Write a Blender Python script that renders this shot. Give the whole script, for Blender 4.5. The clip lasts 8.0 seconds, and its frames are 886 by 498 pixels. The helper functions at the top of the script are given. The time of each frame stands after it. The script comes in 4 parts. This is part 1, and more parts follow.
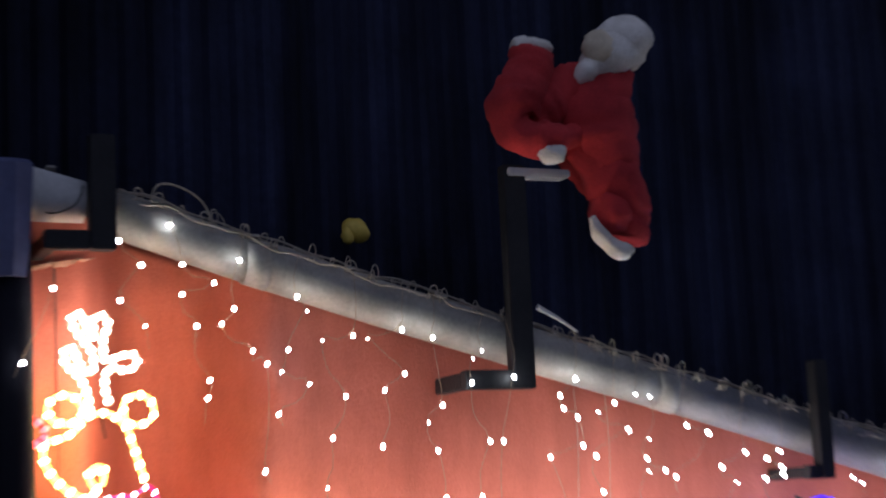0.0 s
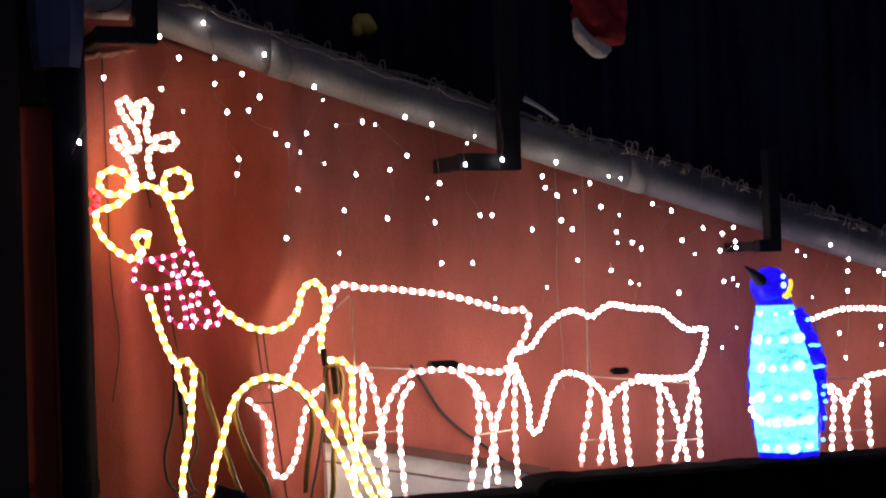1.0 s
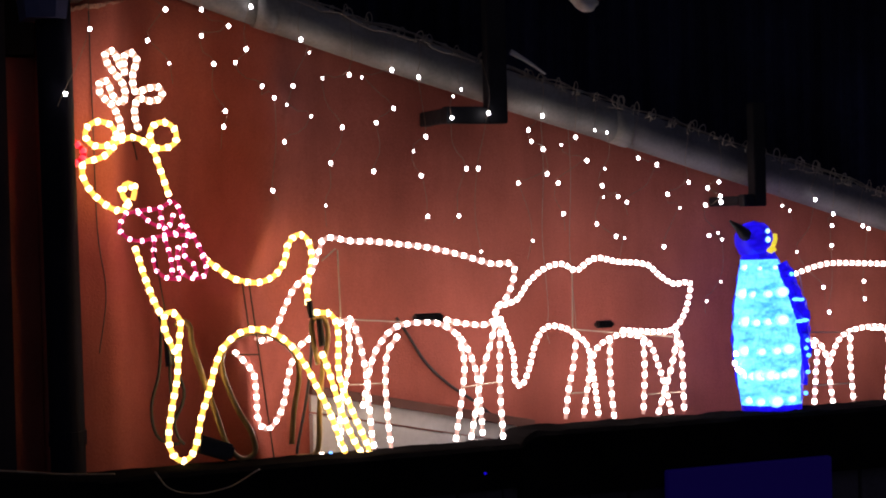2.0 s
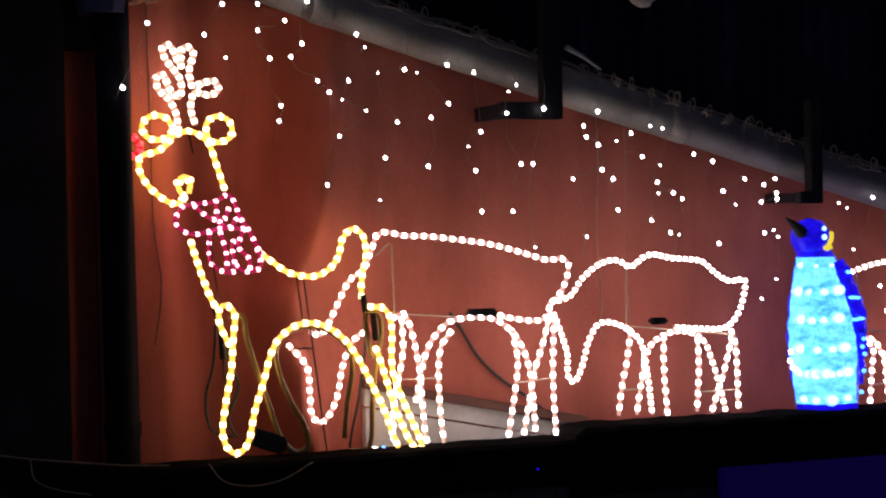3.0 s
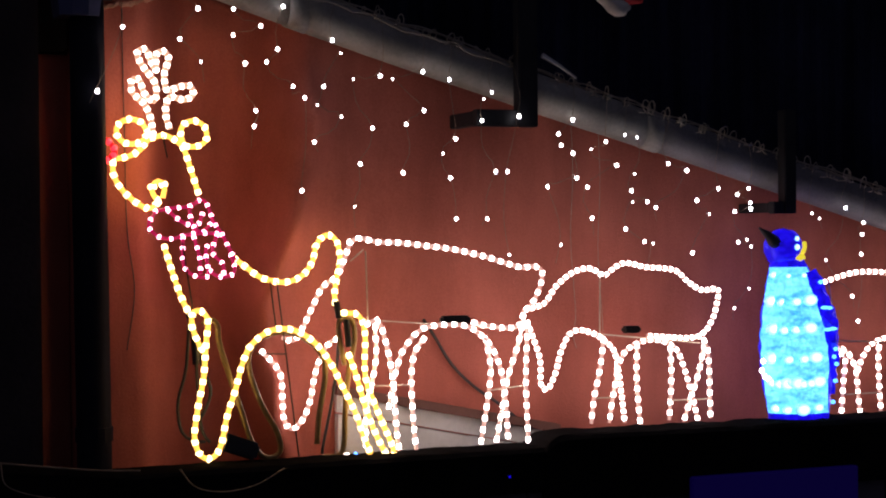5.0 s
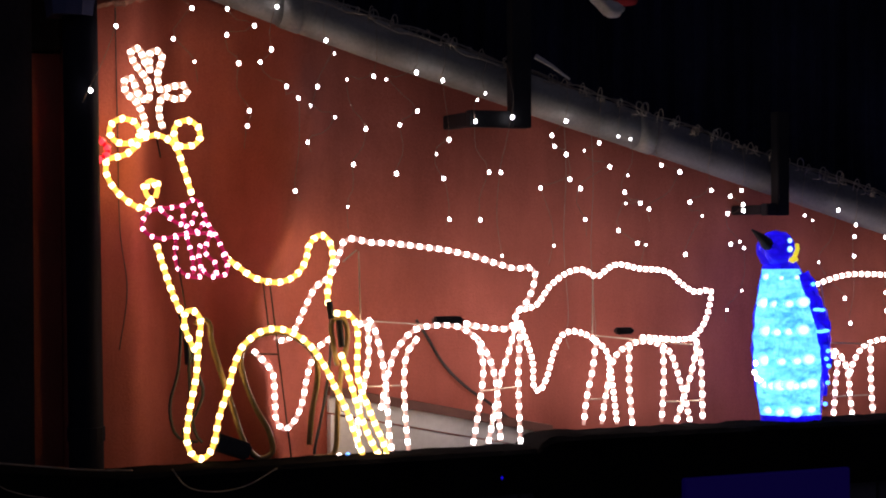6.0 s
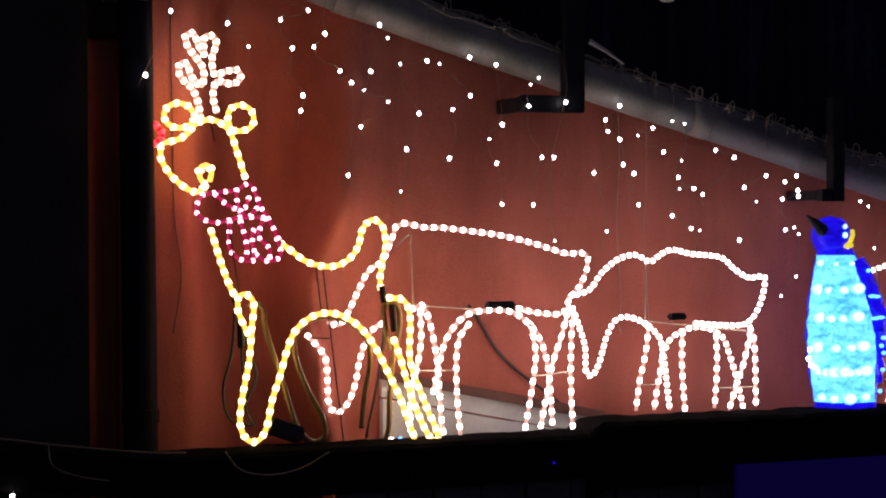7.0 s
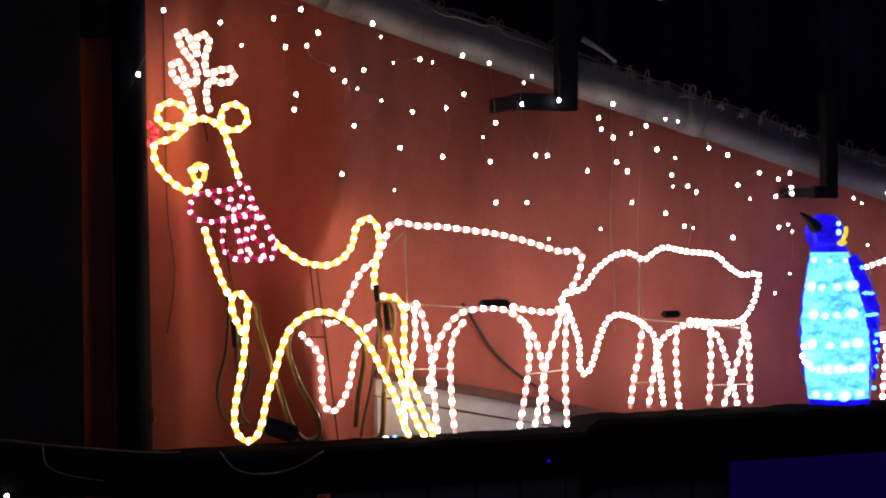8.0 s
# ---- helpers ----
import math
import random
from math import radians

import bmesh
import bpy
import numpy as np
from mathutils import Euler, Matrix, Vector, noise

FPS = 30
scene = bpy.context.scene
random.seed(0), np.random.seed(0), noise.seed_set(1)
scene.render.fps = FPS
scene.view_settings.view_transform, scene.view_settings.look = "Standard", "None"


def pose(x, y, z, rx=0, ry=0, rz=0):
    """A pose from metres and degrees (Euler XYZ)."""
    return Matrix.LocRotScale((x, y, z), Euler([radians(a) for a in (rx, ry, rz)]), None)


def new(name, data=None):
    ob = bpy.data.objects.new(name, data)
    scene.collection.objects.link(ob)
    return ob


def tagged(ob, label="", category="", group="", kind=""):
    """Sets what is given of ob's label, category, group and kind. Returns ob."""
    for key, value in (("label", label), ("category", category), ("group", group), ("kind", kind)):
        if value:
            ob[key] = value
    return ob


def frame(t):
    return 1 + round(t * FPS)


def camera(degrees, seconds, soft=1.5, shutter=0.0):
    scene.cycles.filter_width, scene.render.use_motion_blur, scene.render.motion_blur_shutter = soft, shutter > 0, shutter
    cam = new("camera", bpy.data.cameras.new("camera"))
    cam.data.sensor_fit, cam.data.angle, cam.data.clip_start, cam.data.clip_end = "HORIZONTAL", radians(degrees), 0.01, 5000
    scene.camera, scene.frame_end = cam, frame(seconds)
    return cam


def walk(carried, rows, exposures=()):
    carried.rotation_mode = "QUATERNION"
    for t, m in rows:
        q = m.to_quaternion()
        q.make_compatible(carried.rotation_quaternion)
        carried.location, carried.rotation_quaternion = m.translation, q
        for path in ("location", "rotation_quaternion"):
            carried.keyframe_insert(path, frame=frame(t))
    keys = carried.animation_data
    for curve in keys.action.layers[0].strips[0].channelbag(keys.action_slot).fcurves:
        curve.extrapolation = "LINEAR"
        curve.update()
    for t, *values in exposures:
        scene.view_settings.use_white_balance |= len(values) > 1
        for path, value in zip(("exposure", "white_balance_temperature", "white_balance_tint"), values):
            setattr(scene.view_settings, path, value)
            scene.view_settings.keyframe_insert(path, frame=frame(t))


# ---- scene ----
cam = camera(29.29, 8.0, soft=2.0, shutter=0.3)
walk(cam, [
    (0.0, pose(-0.716, -4.349, 1.574, 99.015, 2.667, -22.737)),
    (0.1, pose(-0.888, -4.757, 1.574, 97.751, 2.762, -22.779)),
    (0.2, pose(-0.920, -4.833, 1.574, 96.589, 2.612, -22.670)),
    (0.3, pose(-0.922, -4.836, 1.574, 95.670, 2.453, -22.572)),
    (0.4, pose(-0.916, -4.823, 1.574, 94.237, 2.267, -22.580)),
    (0.5, pose(-0.914, -4.818, 1.574, 93.363, 2.108, -22.585)),
    (0.7, pose(-0.910, -4.809, 1.574, 92.451, 1.839, -22.731)),
    (1.0, pose(-0.975, -4.962, 1.574, 91.044, 1.674, -22.922)),
    (1.5, pose(-0.975, -4.963, 1.574, 89.847, 1.508, -23.307)),
    (1.7, pose(-0.980, -4.975, 1.574, 89.695, 1.497, -23.414)),
    (2.8, pose(-0.980, -4.975, 1.574, 88.998, 1.015, -22.422)),
    (3.0, pose(-0.980, -4.975, 1.574, 89.322, 1.058, -21.562)),
    (3.5, pose(-0.980, -4.975, 1.574, 90.141, 1.031, -20.631)),
    (4.0, pose(-0.980, -4.975, 1.574, 89.975, 0.942, -20.497)),
    (4.5, pose(-0.980, -4.975, 1.574, 89.578, 0.831, -20.914)),
    (4.7, pose(-0.980, -4.975, 1.574, 89.510, 0.876, -21.817)),
    (5.8, pose(-0.980, -4.975, 1.574, 89.565, 0.346, -22.819)),
    (6.0, pose(-0.980, -4.975, 1.574, 89.566, 0.340, -22.668)),
    (6.5, pose(-0.980, -4.975, 1.574, 89.414, 0.151, -22.237)),
    (7.0, pose(-0.980, -4.975, 1.574, 89.060, 0.169, -20.888)),
    (7.5, pose(-0.980, -4.975, 1.574, 88.764, 0.290, -20.244)),
    (8.0, pose(-0.980, -4.975, 1.574, 89.007, 0.375, -21.100)),
], exposures=[
    (0.0, 2.32, 6100, 3), (0.2, 2.2, 6100, 4), (0.5, 1.62, 6300, 8), (1.0, 0.62, 6500, 18), (1.5, 0.32, 6600, 18), (3.0, 0.14, 6650, 18), (6.5, 0.14, 6600, 18), (8.0, 0.26, 6650, 18)])

# ---- night sky: a very dim blue-grey glow ----
world = bpy.data.worlds.new("night")
scene.world = world
world.use_nodes = True
wn = world.node_tree
wn.nodes["Background"].inputs["Color"].default_value = (0.165, 0.175, 0.27, 1)
wn.nodes["Background"].inputs["Strength"].default_value = 0.23

# ---- materials ----


def principled(name, color, rough=0.6, metal=0.0):
    m = bpy.data.materials.new(name)
    m.use_nodes = True
    b = m.node_tree.nodes["Principled BSDF"]
    b.inputs["Base Color"].default_value = (*color, 1)
    b.inputs["Roughness"].default_value = rough
    b.inputs["Metallic"].default_value = metal
    return m, m.node_tree, b


def surface(name, dark, light, rough=0.6, metal=0.0, coarse=3.0, fine=60.0, bump=0.25, depth=0.004):
    """A worn surface: stains at a coarse scale, grain at a fine one, and relief."""
    m, t, b = principled(name, light, rough, metal)
    co = t.nodes.new("ShaderNodeTexCoord")
    n1, n2 = t.nodes.new("ShaderNodeTexNoise"), t.nodes.new("ShaderNodeTexNoise")
    n1.inputs["Scale"].default_value, n2.inputs["Scale"].default_value = coarse, fine
    n1.inputs["Detail"].default_value, n2.inputs["Detail"].default_value = 6, 4
    mix = t.nodes.new("ShaderNodeMath")
    mix.operation = "MULTIPLY_ADD"
    mix.inputs[1].default_value = 0.35
    ramp = t.nodes.new("ShaderNodeValToRGB")
    ramp.color_ramp.elements[0].position, ramp.color_ramp.elements[1].position = 0.42, 0.88
    ramp.color_ramp.elements[0].color, ramp.color_ramp.elements[1].color = (*dark, 1), (*light, 1)
    bp = t.nodes.new("ShaderNodeBump")
    bp.inputs["Strength"].default_value, bp.inputs["Distance"].default_value = bump, depth
    for n in (n1, n2):
        t.links.new(co.outputs["Object"], n.inputs["Vector"])
    t.links.new(n2.outputs["Fac"], mix.inputs[0])
    t.links.new(n1.outputs["Fac"], mix.inputs[2])
    t.links.new(mix.outputs[0], ramp.inputs["Fac"])
    t.links.new(ramp.outputs["Color"], b.inputs["Base Color"])
    t.links.new(n2.outputs["Fac"], bp.inputs["Height"])
    t.links.new(bp.outputs["Normal"], b.inputs["Normal"])
    return m


def lit(name, color, glow, strength, rough=0.35):
    m, t, b = principled(name, color, rough)
    b.inputs["Emission Color"].default_value = (*glow, 1)
    b.inputs["Emission Strength"].default_value = strength
    return m


STUCCO = surface("terracotta_stucco", (0.285, 0.074, 0.053), (0.50, 0.150, 0.108), 0.9, coarse=1.7, fine=150, bump=0.5, depth=0.003)
ZINC = surface("dull_zinc", (0.17, 0.16, 0.142), (0.36, 0.34, 0.30), 0.7, 0.15, coarse=6, fine=90, bump=0.25)
DARK_ZINC = surface("darker_zinc", (0.10, 0.097, 0.098), (0.22, 0.21, 0.215), 0.75, 0.15, coarse=6, fine=90, bump=0.25)
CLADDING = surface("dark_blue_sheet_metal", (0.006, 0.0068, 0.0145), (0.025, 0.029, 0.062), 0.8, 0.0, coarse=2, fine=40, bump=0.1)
ROOFING = surface("black_roofing", (0.012, 0.012, 0.013), (0.03, 0.03, 0.03), 0.9, coarse=5, fine=120)
STEEL = surface("black_steel", (0.010, 0.010, 0.012), (0.025, 0.024, 0.026), 0.55, 0.0, coarse=6, fine=80, bump=0.15)
HOPPER = surface("blue_grey_metal", (0.05, 0.055, 0.12), (0.09, 0.10, 0.20), 0.5, 0.2, coarse=8, fine=60, bump=0.1)
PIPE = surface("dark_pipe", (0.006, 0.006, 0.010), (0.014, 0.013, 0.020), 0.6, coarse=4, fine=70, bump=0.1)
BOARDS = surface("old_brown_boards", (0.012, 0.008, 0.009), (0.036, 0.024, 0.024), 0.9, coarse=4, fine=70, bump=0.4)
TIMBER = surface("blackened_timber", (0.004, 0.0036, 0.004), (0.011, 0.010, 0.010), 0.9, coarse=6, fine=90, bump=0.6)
PLANK = surface("dark_planks", (0.06, 0.052, 0.062), (0.13, 0.115, 0.135), 0.85, coarse=4, fine=70, bump=0.5)
PAINT = surface("white_paint", (0.38, 0.37, 0.36), (0.60, 0.59, 0.57), 0.55, coarse=6, fine=60, bump=0.15)
MORTAR = surface("pale_mortar", (0.26, 0.11, 0.075), (0.46, 0.25, 0.18), 0.9, coarse=20, fine=120, bump=0.6)
RAIL = surface("brown_rail", (0.07, 0.025, 0.018), (0.12, 0.045, 0.03), 0.7, coarse=6, fine=60)
EARTH = surface("ground_paving", (0.03, 0.03, 0.03), (0.07, 0.068, 0.065), 0.9, coarse=1.5, fine=40)
CLOTH = surface("red_felt", (0.25, 0.010, 0.015), (0.50, 0.030, 0.034), 0.95, coarse=9, fine=130, bump=0.5)
FUR = surface("white_plush", (0.55, 0.50, 0.42), (0.85, 0.80, 0.72), 0.95, coarse=14, fine=160, bump=0.9, depth=0.006)
FACE = surface("pale_cloth", (0.42, 0.34, 0.22), (0.68, 0.58, 0.42), 0.8, coarse=10, fine=90)
YELLOW = surface("yellow_plastic", (0.50, 0.34, 0.04), (0.75, 0.55, 0.10), 0.6, coarse=9, fine=60)
RUBBER = surface("black_rubber", (0.012, 0.012, 0.012), (0.03, 0.028, 0.026), 0.5, coarse=8, fine=80, bump=0.1)
WIRE = surface("clear_cable", (0.24, 0.20, 0.15), (0.42, 0.36, 0.28), 0.4, coarse=20, fine=80, bump=0.0)
STRAND = surface("thin_dark_cable", (0.14, 0.10, 0.065), (0.30, 0.22, 0.145), 0.5, coarse=20, fine=80, bump=0.0)
RUST = surface("rusty_dark_rod", (0.03, 0.018, 0.012), (0.09, 0.05, 0.03), 0.7, coarse=12, fine=80, bump=0.1)
ROD = surface("painted_rod", (0.45, 0.36, 0.26), (0.65, 0.55, 0.42), 0.5, coarse=12, fine=80, bump=0.0)
TUBE_OFF = surface("unlit_amber_tube", (0.15, 0.095, 0.03), (0.29, 0.195, 0.07), 0.3, coarse=20, fine=60, bump=0.0)
TUBE_YELLOW = lit("yellow_rope", (0.8, 0.5, 0.08), (1.0, 0.53, 0.09), 1.6)
BULB_YELLOW = lit("yellow_bulb", (0.9, 0.8, 0.4), (1.0, 0.70, 0.29), 5.8)
TUBE_WHITE = lit("clear_rope", (0.7, 0.6, 0.5), (1.0, 0.52, 0.44), 0.62)
BULB_WHITE = lit("warm_white_bulb", (0.9, 0.85, 0.8), (1.0, 0.86, 0.81), 8.5)
BULB_ANTLER = lit("antler_bulb", (0.9, 0.85, 0.8), (1.0, 0.80, 0.66), 5)
TUBE_ANTLER = lit("antler_rope", (0.7, 0.5, 0.4), (1.0, 0.52, 0.34), 0.75)
TUBE_PINK = lit("pink_rope", (0.4, 0.02, 0.10), (0.62, 0.008, 0.10), 0.5)
BULB_PINK = lit("pink_bulb", (0.9, 0.5, 0.6), (1.0, 0.40, 0.58), 7)
TUBE_RED = lit("red_rope", (0.6, 0.03, 0.02), (0.8, 0.006, 0.02), 0.6)
BULB_RED = lit("red_bulb", (0.9, 0.4, 0.4), (1.0, 0.025, 0.04), 2.4)
for dull, shine in ((TIMBER, 0.0), (PLANK, 0.0), (STUCCO, 0.08), (PIPE, 0.08), (CLADDING, 0.15), (STEEL, 0.2)):
    dull.node_tree.nodes["Principled BSDF"].inputs["Specular IOR Level"].default_value = shine
STAR = lit("cool_white_led", (0.9, 0.9, 0.9), (0.96, 0.95, 1.0), 11)
BLUE = lit("blue_acrylic", (0.01, 0.01, 0.6), (0.005, 0.0, 0.75), 0.8)
CYAN = lit("cyan_acrylic", (0.1, 0.5, 0.8), (0.05, 0.46, 1.0), 1.0)
BULB_CYAN = lit("ice_white_led", (0.8, 0.95, 1.0), (0.55, 0.93, 1.0), 2.1)
BULB_BLUE = lit("blue_led", (0.2, 0.3, 0.9), (0.06, 0.30, 1.0), 3.5)
# a soft halo painted into the emission: white middle, dim cyan rim
halo = BULB_CYAN.node_tree
cco, cmul, clen, crmp = (halo.nodes.new(k) for k in ("ShaderNodeTexCoord", "ShaderNodeVectorMath", "ShaderNodeVectorMath", "ShaderNodeValToRGB"))
cmul.operation, clen.operation = "MULTIPLY", "LENGTH"
cmul.inputs[1].default_value = (1, 0, 1)
crmp.color_ramp.elements[0].position, crmp.color_ramp.elements[1].position = 0.3, 0.95
crmp.color_ramp.elements[0].color, crmp.color_ramp.elements[1].color = (0.60, 0.95, 1.0, 1), (0.05, 0.28, 0.5, 1)
halo.links.new(cco.outputs["Object"], cmul.inputs[0])
halo.links.new(cmul.outputs["Vector"], clen.inputs[0])
halo.links.new(clen.outputs["Value"], crmp.inputs["Fac"])
halo.links.new(crmp.outputs["Color"], halo.nodes["Principled BSDF"].inputs["Emission Color"])
CHEEK = lit("yellow_acrylic", (0.8, 0.6, 0.1), (0.80, 0.66, 0.03), 0.9)
# weak emission imitates blue string light falling on the parapet
BLUE_SPILL = lit("blue_spill_glow", (0.02, 0.01, 0.2), (0.02, 0.0, 0.30), 0.045)


def uneven_glow(mat, low, high, scale):
    """Lit acrylic threads are uneven: the glow varies over the surface."""
    t = mat.node_tree
    b = t.nodes["Principled BSDF"]
    co, n, r = t.nodes.new("ShaderNodeTexCoord"), t.nodes.new("ShaderNodeTexVoronoi"), t.nodes.new("ShaderNodeMapRange")
    n.inputs["Scale"].default_value = scale
    r.inputs["To Min"].default_value, r.inputs["To Max"].default_value = low, high
    t.links.new(co.outputs["Object"], n.inputs["Vector"])
    t.links.new(n.outputs["Distance"], r.inputs["Value"])
    t.links.new(r.outputs["Result"], b.inputs["Emission Strength"])


uneven_glow(CYAN, 1.5, 0.65, 95)
uneven_glow(BLUE, 1.3, 0.25, 60)



def weather_sheen(mat, lo, hi, squash, scale):
    """Noise streaks and patches, lighter and darker than the paint: rain-wash, and painted highlights on the cladding.
    """
    t = mat.node_tree
    b = t.nodes["Principled BSDF"]
    paint = b.inputs["Base Color"].links[0].from_socket
    co, mp, n, r = (t.nodes.new(k) for k in ("ShaderNodeTexCoord", "ShaderNodeMapping", "ShaderNodeTexNoise", "ShaderNodeMapRange"))
    mp.inputs["Scale"].default_value = squash
    n.inputs["Scale"].default_value, n.inputs["Detail"].default_value, n.inputs["Roughness"].default_value = scale, 5, 0.6
    r.inputs["From Min"].default_value, r.inputs["From Max"].default_value = 0.3, 0.72
    r.inputs["To Min"].default_value, r.inputs["To Max"].default_value = lo, hi
    mix = t.nodes.new("ShaderNodeVectorMath")
    mix.operation = "SCALE"
    t.links.new(co.outputs["Object"], mp.inputs["Vector"])
    t.links.new(mp.outputs["Vector"], n.inputs["Vector"])
    t.links.new(n.outputs["Fac"], r.inputs["Value"])
    t.links.new(paint, mix.inputs[0])
    t.links.new(r.outputs["Result"], mix.inputs["Scale"])
    t.links.new(mix.outputs["Vector"], b.inputs["Base Color"])


def thread_colour(mat, deep, bright):
    """Spun acrylic: bundles of thread run round the body, some deeper blue."""
    t = mat.node_tree
    b = t.nodes["Principled BSDF"]
    co, mp, n, ramp = (t.nodes.new(k) for k in ("ShaderNodeTexCoord", "ShaderNodeMapping", "ShaderNodeTexNoise", "ShaderNodeValToRGB"))
    mp.inputs["Scale"].default_value = (1.0, 1.0, 3.2)
    n.inputs["Scale"].default_value, n.inputs["Detail"].default_value, n.inputs["Roughness"].default_value = 11, 6, 0.7
    ramp.color_ramp.elements[0].position, ramp.color_ramp.elements[1].position = 0.36, 0.60
    ramp.color_ramp.elements[0].color, ramp.color_ramp.elements[1].color = (*deep, 1), (*bright, 1)
    t.links.new(co.outputs["Object"], mp.inputs["Vector"])
    t.links.new(mp.outputs["Vector"], n.inputs["Vector"])
    t.links.new(n.outputs["Fac"], ramp.inputs["Fac"])
    t.links.new(ramp.outputs["Color"], b.inputs["Emission Color"])


weather_sheen(STUCCO, 0.78, 1.22, (3.2, 1.0, 0.7), 1.6)
weather_sheen(ZINC, 0.8, 1.15, (5.0, 1.0, 2.0), 1.5)
# on the cladding the pale streaks are blue highlights put into its colour
weather_sheen(CLADDING, 0.25, 1.7, (5.0, 1.0, 0.35), 1.3)
thread_colour(CYAN, (0.03, 0.30, 1.0), (0.20, 0.74, 1.0))
thread_colour(BLUE, (0.004, 0.0, 0.42), (0.012, 0.004, 0.9))

# ---- building helpers ----


def part(name, bm, material, parent=None, label="", smooth=False):
    me = bpy.data.meshes.new(name)
    bm.to_mesh(me)
    bm.free()
    for m in material if isinstance(material, (list, tuple)) else [material]:
        me.materials.append(m)
    if smooth:
        me.polygons.foreach_set("use_smooth", [True] * len(me.polygons))
    ob = new(name, me)
    if parent is not None:
        ob.parent = parent
    if label:
        ob["label"] = label
    return ob


def thing(name, at, label, category, group="", kind=""):
    ob = new(name)
    ob.location = at
    ob.empty_display_size = 0.1
    return tagged(ob, label, category, group, kind)


def box(bm, x0, x1, y0, y1, z0, z1, bevel=0.0):
    vs = bmesh.ops.create_cube(bm, size=1)["verts"]
    for v in vs:
        v.co = Vector((x0 + (v.co.x + 0.5) * (x1 - x0), y0 + (v.co.y + 0.5) * (y1 - y0), z0 + (v.co.z + 0.5) * (z1 - z0)))
    if bevel:
        es = list({e for v in vs for e in v.link_edges})
        bmesh.ops.bevel(bm, geom=es, offset=bevel, segments=2, affect="EDGES")
    return bm


def smooth_path(points, step):
    """Evenly spaced places along a soft curve through the points."""
    p = [Vector(q) for q in points]
    p = [p[0] * 2 - p[1], *p, p[-1] * 2 - p[-2]]
    fine = []
    for a, b, c, d in zip(p, p[1:], p[2:], p[3:]):
        for k in range(8):
            s = k / 8
            fine.append(0.5 * (2 * b + (c - a) * s + (2 * a - 5 * b + 4 * c - d) * s * s + (3 * b - a - 3 * c + d) * s ** 3))
    fine.append(p[-2])
    out, rest = [fine[0]], 0.0
    for a, b in zip(fine, fine[1:]):
        length = (b - a).length
        while length and rest + length >= step:
            a = a + (b - a) * ((step - rest) / length)
            length, rest = (b - a).length, 0.0
            out.append(a)
        rest += length
    return out if len(out) > 2 else [fine[0], fine[len(fine) // 2], fine[-1]]


def sweep(bm, path, radius, sides=6, caps=True):
    rings, side = [], Vector((0, 1, 0))
    for i, c in enumerate(path):
        way = (path[min(i + 1, len(path) - 1)] - path[max(i - 1, 0)]).normalized()
        u = way.cross(side)
        if u.length < 0.05:
            u = way.cross(Vector((1, 0, 0)))
        u.normalize()
        w = u.cross(way)
        r = radius(i / (len(path) - 1)) if callable(radius) else radius
        rings.append([bm.verts.new(c + (u * math.cos(k * math.tau / sides) + w * math.sin(k * math.tau / sides)) * r) for k in range(sides)])
    for a, b in zip(rings, rings[1:]):
        for k in range(sides):
            bm.faces.new((a[k], a[(k + 1) % sides], b[(k + 1) % sides], b[k]))
    if caps:
        bm.faces.new(rings[0][::-1])
        bm.faces.new(rings[-1])
    return bm


def ball(bm, at, size, seg=8, rings=6, turn=None, index=0):
    m = Matrix.Translation(at) @ (turn or Matrix()) @ Matrix.Diagonal((*size, 1))
    for v in bmesh.ops.create_uvsphere(bm, u_segments=seg, v_segments=rings, radius=1, matrix=m)["verts"]:
        for f in v.link_faces:
            f.material_index, f.smooth = index, True
    return bm


BEADS = {}


def bead_mesh(material, size, half):
    """One lit section of a rope light; all alike sections share it."""
    key = (material.name, size, half)
    if key not in BEADS:
        bm = bmesh.new()
        sweep(bm, [Vector((x * half, 0, 0)) for x in (-1.0, -0.7, 0.7, 1.0)], lambda s: size if 0.2 < s < 0.8 else size * 0.55, 8)
        BEADS[key] = bpy.data.meshes.new("bulb")
        bm.to_mesh(BEADS[key])
        bm.free()
        BEADS[key].materials.append(material)
        BEADS[key].polygons.foreach_set("use_smooth", [True] * len(BEADS[key].polygons))
    return BEADS[key]


def led(parent, at, size, material, turn=0.0):
    """One small lamp as a part of its own."""
    key = (material.name, "led")
    if key not in BEADS:
        bm = ball(bmesh.new(), (0, 0, 0), (1, 1, 1), 8, 6)
        BEADS[key] = bpy.data.meshes.new("led")
        bm.to_mesh(BEADS[key])
        bm.free()
        BEADS[key].materials.append(material)
    ob = new("led", BEADS[key])
    ob.parent = parent
    ob.matrix_local = Matrix.Translation(at) @ pose(0, 0, 0, 0, turn, 0) @ Matrix.Diagonal((*size, 1))
    return ob


def rope(parent, name, points, y, tube, bulb, origin, label="", spacing=0.031, radius=0.0062, size=0.0076, fill=0.27):
    """A rope light bent through the points (x, z), with its row of bulbs inside as a part of its own."""
    o = Vector(origin)
    pts = [Vector((x, y(x, z) if callable(y) else y, z)) - o for x, z in points]
    ob = part(name, sweep(bmesh.new(), smooth_path(pts, 0.012), radius), tube, parent, label, True)
    if bulb:
        path = smooth_path(pts, spacing)
        for a, b in zip(path, path[1:] + [path[-1] * 2 - path[-2]]):
            bead = new("bulb", bead_mesh(bulb, size, round(max(size * 0.9, spacing * fill), 4)))
            bead.parent = ob
            bead.matrix_local = Matrix.Translation(a) @ (b - a).to_track_quat("X", "Z").to_matrix().to_4x4()
    return ob


